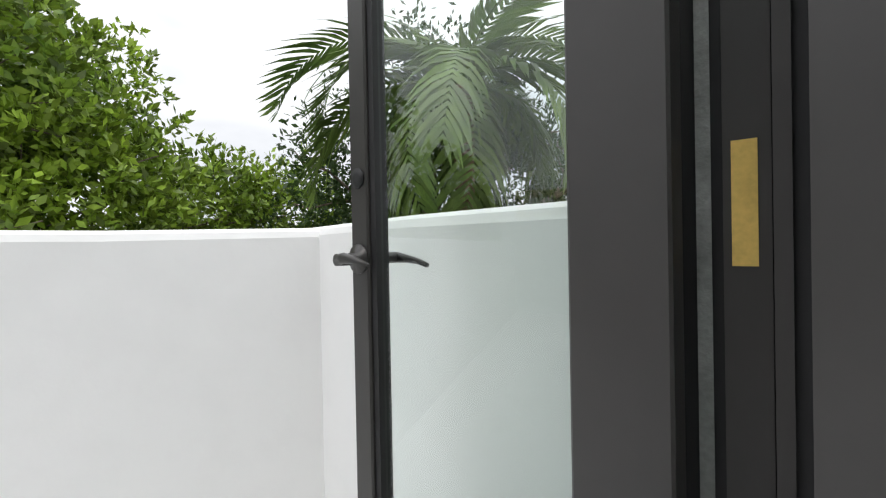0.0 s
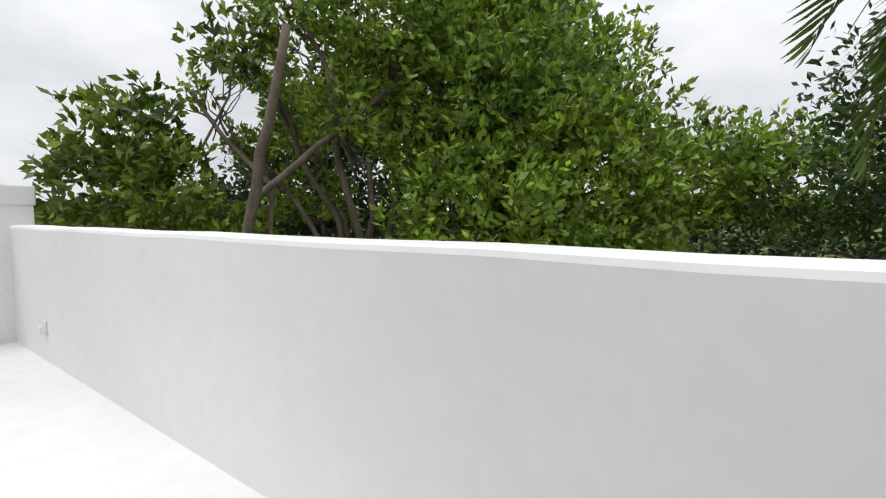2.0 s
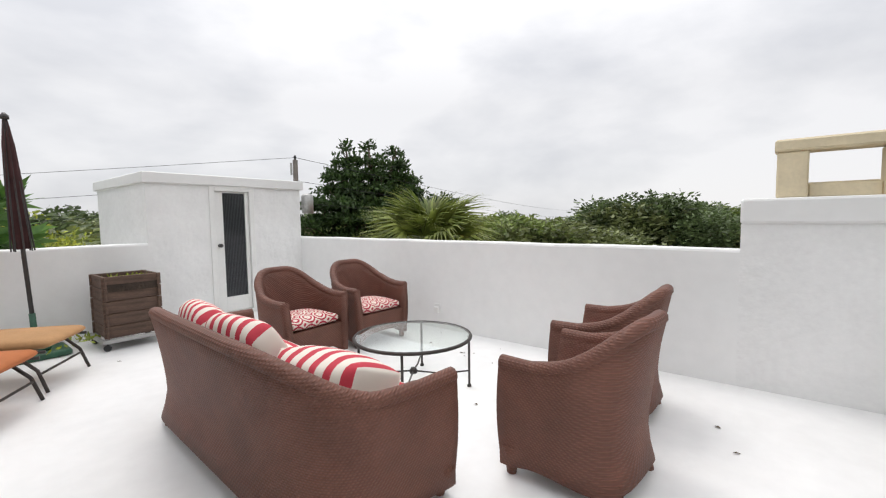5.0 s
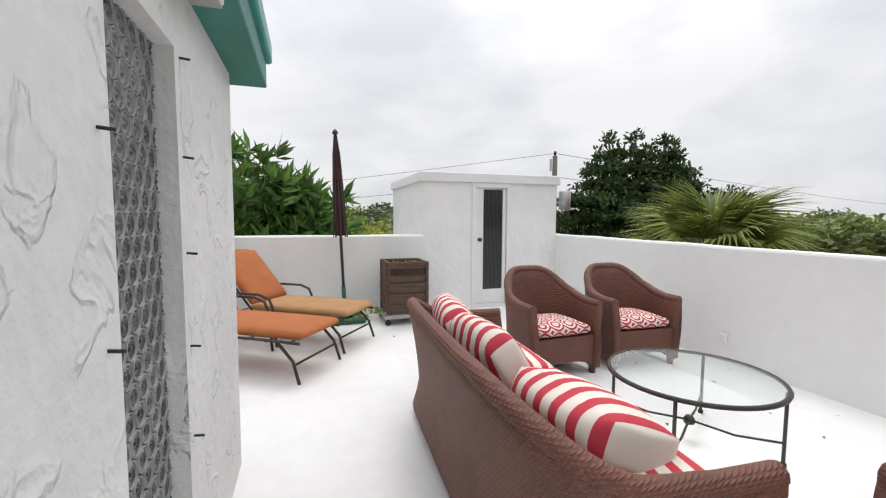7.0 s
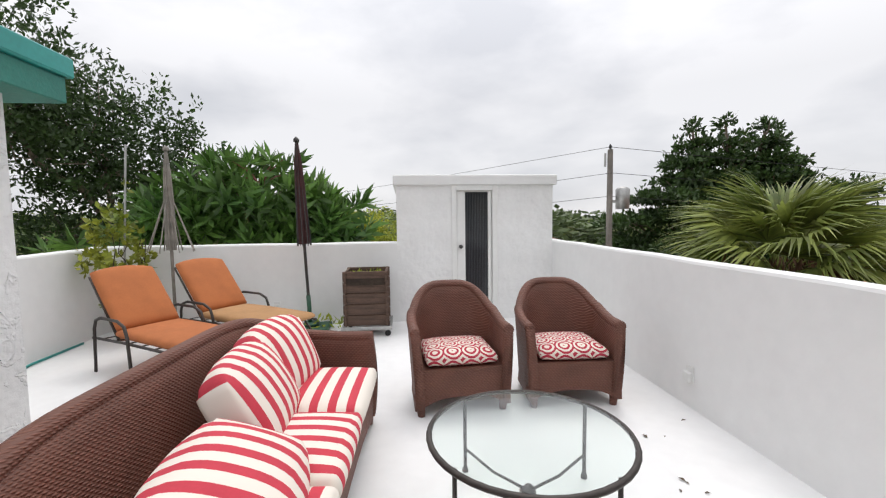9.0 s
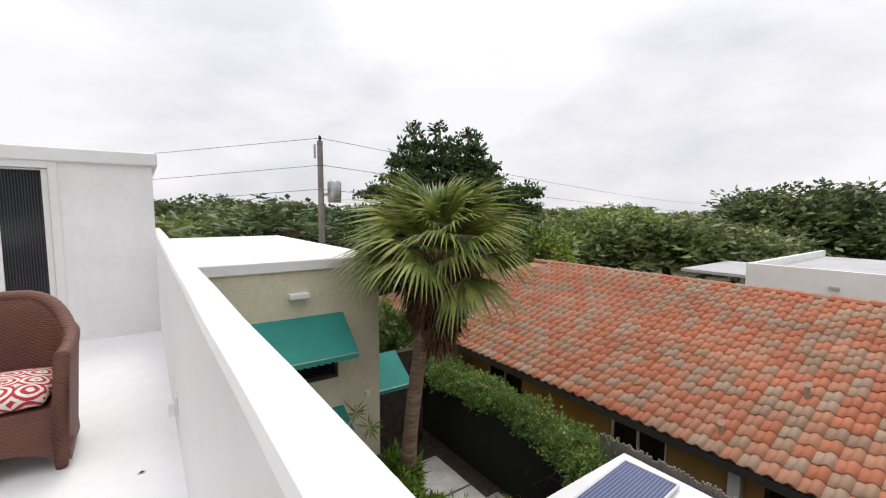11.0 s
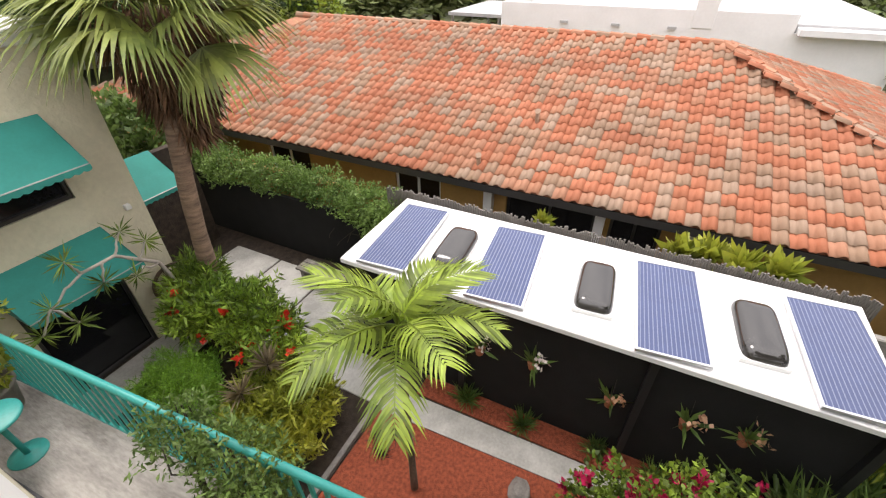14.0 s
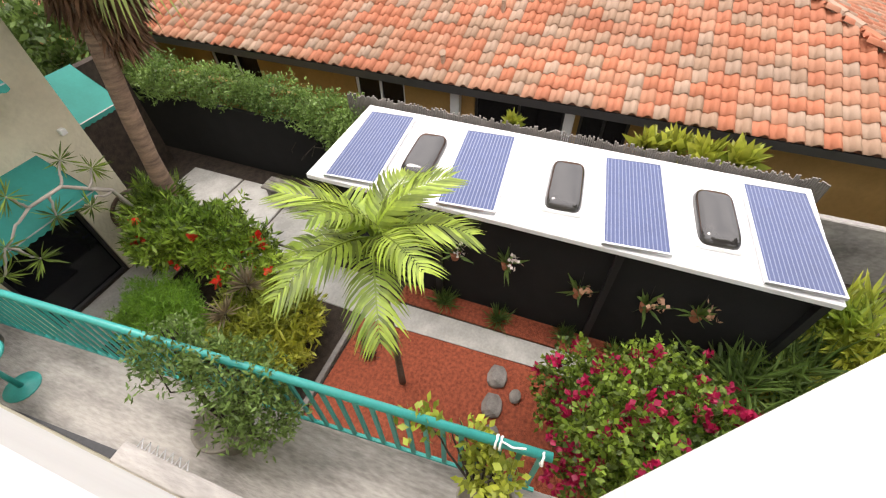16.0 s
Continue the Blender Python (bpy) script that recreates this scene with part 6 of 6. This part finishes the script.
def shrub(seed, x, y, z, blobs, n_clump, per, size, leaf, label, aspect=0.4, spread=0.12, extra=None, cat="shrub", hollow=0.5, pot=None, stem=0.012, bottom=-0.5):
    rng = np.random.default_rng(seed)
    th = thing("potted_plant" if pot else "shrub", pose(x, y, z), label, "potted plant" if pot else cat)
    z0 = 0
    if pot:
        r, h = pot
        part("pot", lathe(B(), [(0, 0), (r * 0.7, 0), (r * 0.95, h * 0.9), (r * 1.05, h * 0.92), (r * 1.05, h), (r * 0.93, h), (r * 0.9, h * 0.88), (0, h * 0.88)], 22), M_POT, th, "grey clay pot", True)
        z0 = h * 0.85
    bm = B()
    for q in blobs:
        for _ in range(6):
            u = rng.normal(size=3)
            u /= np.linalg.norm(u)
            limb(bm, rng, (q[0] * 0.2, q[1] * 0.2, z0), (q[0] + u[0] * q[3] * 0.7, q[1] + u[1] * q[4] * 0.7, max(z0 + 0.05, q[2] + u[2] * q[5] * 0.6)), stem, stem * 0.4, 0.15, 5)
    part("stems", bm, M_TWIG, th)
    v, f = clumps(rng, blobs, n_clump, per, size, spread, aspect, True, hollow, bottom)
    part("leaves", np_mesh("leaves", v, f, leaf), None, th)
    if extra:
        nf, sz, mt, pr = extra
        v, f = clumps(rng, blobs, nf, pr, sz, 0.09, 0.8, True, 0.92, -0.1)
        part("flowers", np_mesh("flowers", v, f, mt), None, th, "bright flowers")
    return th


# hedge along the boundary
shrub(61, -12.2, -7.1, G, [(0, 2.0, 1.75, 0.55, 0.9, 0.55), (-0.1, 0.6, 1.9, 0.5, 1.0, 0.5), (-0.1, -0.9, 1.9, 0.5, 1.0, 0.5), (0, -2.4, 1.95, 0.5, 1.0, 0.5), (0.1, 2.6, 1.6, 0.6, 0.6, 0.7)], 3200, 8, 0.07, M_LEAFM, "dense dark green clipped hedge along the boundary", 0.5, 0.12, cat="hedge")
shrub(62, -7.55, -5.95, G, [(0, 0, 0.6, 0.62, 0.7, 0.5), (0.1, 0.4, 0.45, 0.5, 0.5, 0.45)], 1700, 12, 0.10, leafmat("feathery_green", (0.26, 0.46, 0.05), (0.10, 0.24, 0.02)), "mound of feathery bright green fern", 0.12, 0.1, bottom=-0.1)
shrub(63, -8.2, -4.5, G, [(0.35, 0.1, 0.5, 0.6, 0.7, 0.3), (-0.1, 0.5, 0.45, 0.6, 0.6, 0.3), (0.55, 0.75, 0.4, 0.5, 0.45, 0.25), (-0.3, -0.3, 0.5, 0.5, 0.5, 0.3)], 900, 9, 0.16, M_LEAFY, "yellow-green variegated ground planting", 0.22, 0.08, bottom=-0.1)
shrub(64, -9.0, -6.0, G, [(0, 0, 1.0, 0.7, 0.85, 0.6), (0.3, -0.6, 1.2, 0.6, 0.6, 0.5), (0, 0.8, 0.7, 0.65, 0.55, 0.5)], 900, 9, 0.17, M_LEAF, "leafy hibiscus shrub with a few red flowers", 0.25, 0.15, extra=(14, 0.12, M_RED, 9), bottom=-0.1)
shrub(65, -9.2, -7.2, G, [(0, 0, 1.2, 0.5, 0.45, 0.45), (0.3, 0.1, 0.5, 0.45, 0.4, 0.4)], 260, 12, 0.28, M_LEAF, "strappy green shrub by the wall", 0.12, 0.05, bottom=0.0)
shrub(66, -8.0, 1.3, G, [(0, 0, 1.3, 0.95, 1.0, 0.8), (-0.7, 0.4, 1.1, 0.7, 0.7, 0.7), (0.5, -0.3, 1.9, 0.6, 0.6, 0.6), (0.2, 0.9, 1.5, 0.7, 0.7, 0.7), (-0.5, -0.6, 0.9, 0.6, 0.6, 0.5)], 2200, 8, 0.085, M_LEAF, "bougainvillea covered in magenta bracts", 0.6, 0.1, extra=(190, 0.08, M_MAGENTA, 14))
shrub(67, -9.5, 3.1, G, [(0, 0, 0.5, 0.6, 0.6, 0.3), (-0.4, 0.6, 0.5, 0.5, 0.5, 0.3)], 60, 12, 0.75, M_PALM, "clump of long arching strap leaves", 0.05, 0.08, bottom=0.2)
shrub(68, -10.6, 4.3, G, [(0, 0, 1.1, 0.7, 0.5, 0.3), (0.5, 0.3, 0.9, 0.6, 0.5, 0.3)], 90, 14, 0.4, M_LEAFY, "bright green fern fronds by the garden wall", 0.14, 0.05, bottom=0.0)
# pots on the balcony
shrub(71, -6.15, -2.35, BAL, [(-0.25, 0.1, 0.85, 0.3, 0.5, 0.22), (-0.2, -0.4, 0.95, 0.28, 0.35, 0.2), (-0.12, 0.45, 0.6, 0.28, 0.3, 0.25), (-0.05, 0.15, 0.55, 0.2, 0.2, 0.2)], 560, 9, 0.055, M_LEAFM, "leafy potted shrub on the balcony", 0.35, 0.1, pot=(0.23, 0.34))
shrub(72, -6.38, -0.12, BAL, [(-0.22, -0.3, 0.85, 0.12, 0.4, 0.12), (-0.1, 0.0, 0.6, 0.2, 0.2, 0.3)], 70, 8, 0.075, M_LEAFY, "thin vine in a pot tied to the railing", 0.6, 0.1, pot=(0.21, 0.34))
shrub(73, -5.95, -5.4, BAL, [(0, 0, 0.7, 0.35, 0.35, 0.35)], 220, 9, 0.09, M_LEAFY, "potted plant with yellowing leaves on the balcony", 0.4, 0.1, pot=(0.24, 0.36))
shrub(74, -5.98, -6.9, BAL, [(0, 0, 0.8, 0.5, 0.5, 0.5), (-0.3, 0.3, 0.7, 0.4, 0.4, 0.4)], 420, 9, 0.08, M_LEAFY, "tall leafy plant in a pot by the railing", 0.4, 0.1, pot=(0.24, 0.36))
# spiky rosettes
for k, (x, y, z, s) in enumerate([(-8.4, -4.7, G + 0.95, 0.36), (-7.85, -4.75, G + 0.85, 0.34)]):
    rng = np.random.default_rng(80 + k)
    n = 70
    u = rng.normal(size=(n, 3))
    u[:, 2] = np.abs(u[:, 2]) + 0.2
    v, f = leaves(np.zeros((n, 3)), u, s, 0.08, rng)
    th = thing("spiky_plant", pose(x, y, G), "dry grey-tan spiky rosette plant", "plant", "spiky rosettes")
    part("stalk", tube(B(), [(0, 0, 0), (0, 0, z - G + 0.02)], 0.02, 6), M_TWIG, th)
    part("rosette", np_mesh("rosette", v + [0, 0, z - G], f, leafmat("dry_leaf", (0.33, 0.27, 0.16), (0.2, 0.15, 0.09))), None, th)
# dracaena leaning across the wing
dr2 = thing("dracaena", pose(-7.9, -7.2, G), "pale-stemmed branching tree with spiky leaf tufts", "tree")
rng = np.random.default_rng(90)
bm = B()
# the stem rises beside the wheel, arches across the lower awning and forks
stem = [(-1.15, -0.25, 0.0), (-1.05, -0.15, 1.2), (-0.86, -0.1, 1.96), (-0.2, 0.2, 2.64), (0.31, 0.3, 2.70)]
tube(bm, stem, [0.05, 0.045, 0.035, 0.028, 0.022], 8)
forks = [((0.31, 0.3, 2.70), (0.85, 0.4, 2.5)), ((0.85, 0.4, 2.5), (1.1, 0.4, 2.2)), ((0.31, 0.3, 2.70), (0.42, 0.35, 3.0)), ((0.0, 0.25, 2.66), (0.1, 0.2, 2.34)), ((-0.2, 0.2, 2.64), (-0.5, 0.0, 2.85)), ((-0.5, 0.1, 2.3), (-0.78, 0.0, 2.5)), ((0.85, 0.4, 2.5), (0.7, 0.5, 2.15)), ((-0.86, -0.1, 1.96), (-0.3, 0.3, 2.2))]
ps = []
for p, q in forks:
    limb(bm, rng, p, q, 0.02, 0.014, 0.12)
    n = 34
    u = rng.normal(size=(n, 3))
    ps.append(leaves(np.repeat([q], n, 0).astype(float), u, 0.26, 0.09, rng))
part("stem", bm, mat("pale_bark", (0.42, 0.38, 0.33), 0.9, vary=0.2), dr2, "", True)
v, f = merge(ps)
part("leaf_tuft", np_mesh("leaf_tuft", v, f, M_LEAF), None, dr2)["kind"] = "stuff"
# hanging orchids on the netting
M_PETALO = mat("apricot_petal", (0.62, 0.36, 0.22), 0.6)
for k, (y, z) in enumerate([(-1.6, -4.0), (-0.75, -3.9), (0.4, -4.1), (1.35, -4.0), (2.0, -3.9)]):
    rng = np.random.default_rng(95 + k)
    th = thing("hanging_orchid", pose(sx1 - 0.12, y, z), "small orchid in a clay pot hanging on the netting", "potted plant", "hanging orchids")
    part("pot", lathe(B(), [(0, 0), (0.06, 0), (0.09, 0.14), (0, 0.12)], 12), M_TERRA, th)
    part("hook", tube(B(), [(-0.07, 0, 0.1), (0.0, 0, 0.3), (-0.08, 0, 0.5)], 0.004, 5), M_IRON, th)
    v, f = leaves(np.tile([[0, 0, 0.12]], (26, 1)).astype(float), rng.normal(size=(26, 3)) + [0, 0, 0.6], 0.30, 0.16, rng)
    part("leaves", np_mesh("leaves", v, f, M_LEAFM), None, th)
    c = np.tile([[0.08, 0.1, 0.30]], (18, 1)) + rng.normal(size=(18, 3)) * 0.05
    v, f = leaves(c, rng.normal(size=(18, 3)), 0.075, 0.9, rng)
    part("flowers", np_mesh("flowers", v, f, mat("white_petal", (0.8, 0.7, 0.65), 0.6) if k < 2 else M_PETALO), None, th)
# jalousie hood on the house wall below the parapet
jh = thing("window_hood", pose(-5.612, -1.25, -0.52), "weathered grey metal window hood with steel clips on the house wall", "hood")
part("body", box(B(), -0.085, -0.35, -0.09, 0, 0.5, 0, 0.006), M_CONC, jh)
for k in range(7):
    y = -0.28 + k * 0.04
    part("clip", tube(B(), [(-0.085, y, 0.0), (-0.115, y + 0.015, 0.02), (-0.085, y + 0.025, 0.0)], 0.003, 5), M_FRAMEW, jh)
for k, (x, y) in enumerate([(-12.45, 0.9), (-12.5, 1.35), (-12.45, 1.8), (-12.5, 2.3), (-12.45, -1.4)]):
    rng = np.random.default_rng(120 + k)
    n = 46
    u = rng.normal(size=(n, 3))
    u[:, 2] = np.abs(u[:, 2]) + 0.5
    v, f = leaves(np.zeros((n, 3)) + [0, 0, 2.25], u, 0.42 if k < 4 else 0.25, 0.42, rng)
    th = thing("bromeliad", pose(x, y, G), "broad-leaved yellow-green plant behind the reed fence", "plant", "plants behind the fence")
    part("stalk", tube(B(), [(0, 0, 0), (0, 0, 2.28)], 0.04, 6), M_TWIG, th)
    part("leaves", np_mesh("leaves", v, f, M_LEAFY), None, th)
# round teal table on the balcony
rt = thing("round_table", pose(-5.80, -4.62, BAL), "small round teal garden table standing on the concrete balcony", "table")
part("tabletop", lathe(B(), [(0, 0.55), (0.2, 0.55), (0.215, 0.56), (0.215, 0.575), (0.2, 0.585), (0, 0.585)], 28), M_TEALPAINT, rt, "", True)
part("column", tube(B(), [(0, 0, 0.02), (0, 0, 0.55)], 0.025, 10), M_TEALPAINT, rt, "", True)
part("foot", lathe(B(), [(0, 0), (0.16, 0), (0.16, 0.015), (0.03, 0.03), (0, 0.03)], 20), M_TEALPAINT, rt, "", True)
# white rag tied round the end of the rail
tie = thing("rope_tie", pose(-6.605, -0.12, BAL + 0.95), "white rope knotted round the end of the balcony rail", "rope")
for k, dy in enumerate((-0.03, 0.0, 0.28)):
    part("loop", tube(B(), [(0.043 * math.cos(a * math.tau / 12), dy + 0.006 * math.sin(3 * a), 0.043 * math.sin(a * math.tau / 12)) for a in range(12)], 0.009, 6, True), M_WHITEPL, tie, "", True)
part("loose_end", tube(B(), [(0.0, 0.0, 0.045), (0.03, 0.08, 0.09), (0.02, 0.16, 0.13)], 0.007, 6), M_WHITEPL, tie, "", True)
# low grasses along the shelter and dark tufts in the mulch
for k, (x, y, r) in enumerate([(-9.75, -0.72, 0.30), (-9.8, -1.75, 0.32), (-9.85, 0.45, 0.25), (-9.8, 1.3, 0.28)]):
    rng = np.random.default_rng(140 + k)
    n = 160
    u = rng.normal(size=(n, 3))
    u[:, 2] = np.abs(u[:, 2]) + 0.35
    v, f = leaves(rng.normal(size=(n, 3)) * [0.04, 0.04, 0], u, r, 0.035, rng)
    th = thing("grass_tuft", pose(x, y, G + 0.02), "dark green tuft of fine grass in the red mulch", "grass", "grass tufts")
    part("blades", np_mesh("blades", v, f, M_LEAFM), None, th)
for k, (x, y) in enumerate([(-8.55, -2.75), (-8.35, -2.55), (-8.7, -2.5)]):
    rng = np.random.default_rng(150 + k)
    n = 90
    u = rng.normal(size=(n, 3))
    u[:, 2] = np.abs(u[:, 2]) + 0.3
    v, f = leaves(rng.normal(size=(n, 3)) * [0.03, 0.03, 0], u, 0.17, 0.05, rng)
    th = thing("dark_plant", pose(x, y, G + 0.03), "small nearly black tufted plant in the red mulch", "plant", "black tufts")
    part("blades", np_mesh("blades", v, f, mat("black_grass", (0.03, 0.02, 0.022), 0.6, vary=0.3)), None, th)
# ferns beyond the end of the shelter
for k, (x, y, z, n) in enumerate([(-10.3, 3.75, 0.5, 11), (-9.6, 4.3, 0.35, 10), (-11.2, 4.1, 0.3, 9)]):
    rng = np.random.default_rng(160 + k)
    th = thing("fern", pose(x, y, G), "large bright green fern with feathery fronds beside the shelter", "fern", "ferns by the shelter")
    ps = []
    for j in range(n):
        r_, v, f = frond_mesh(rng, rng.uniform(0.9, 1.2), 26, 0.2, 1.3, 0.05, 0.15, 0.0)
        ps.append((turned(v, j * 2.4, rng.uniform(0.5, 1.0), 0, (0, 0, z)), f))
    v, f = merge(ps)
    part("fronds", np_mesh("fronds", v, f, M_LEAFY if k == 0 else M_LEAFM), None, th)
    part("crown_stem", tube(B(), [(0, 0, 0), (0, 0, z + 0.03)], 0.05, 8), M_TWIG, th)
# blue flowering plant by the wagon wheel
rng = np.random.default_rng(170)
th = thing("flowering_plant", pose(-8.75, -7.35, G), "low plant with pale blue flowers beside the wheel", "plant")
v, f = clumps(rng, [(0, 0, 0.45, 0.35, 0.3, 0.2)], 160, 8, 0.09, 0.1, 0.4)
part("leaves", np_mesh("leaves", v, f, M_LEAFM), None, th)
v, f = clumps(rng, [(0, 0, 0.55, 0.32, 0.28, 0.15)], 60, 5, 0.05, 0.05, 0.8, True, 0.8, 0.0)
part("flowers", np_mesh("flowers", v, f, mat("pale_blue_petal", (0.28, 0.33, 0.62), 0.6)), None, th, "pale blue flowers")
# fallen leaves on the parasol base
rng = np.random.default_rng(180)
c = np.stack([rng.uniform(-0.30, 0.30, 46), rng.uniform(-0.2, 0.2, 46), np.full(46, 0.10)], 1)
v, f = leaves(c, rng.normal(size=(46, 3)) * 0.6 + [0, 0, 0.3], 0.10, 0.3, rng)
th = thing("leaf_litter", pose(-2.42, -5.55, 0), "heap of fresh green and yellow leaves dropped on the parasol base", "leaves")
part("leaves", np_mesh("leaves", v, f, M_LEAFY), None, th)
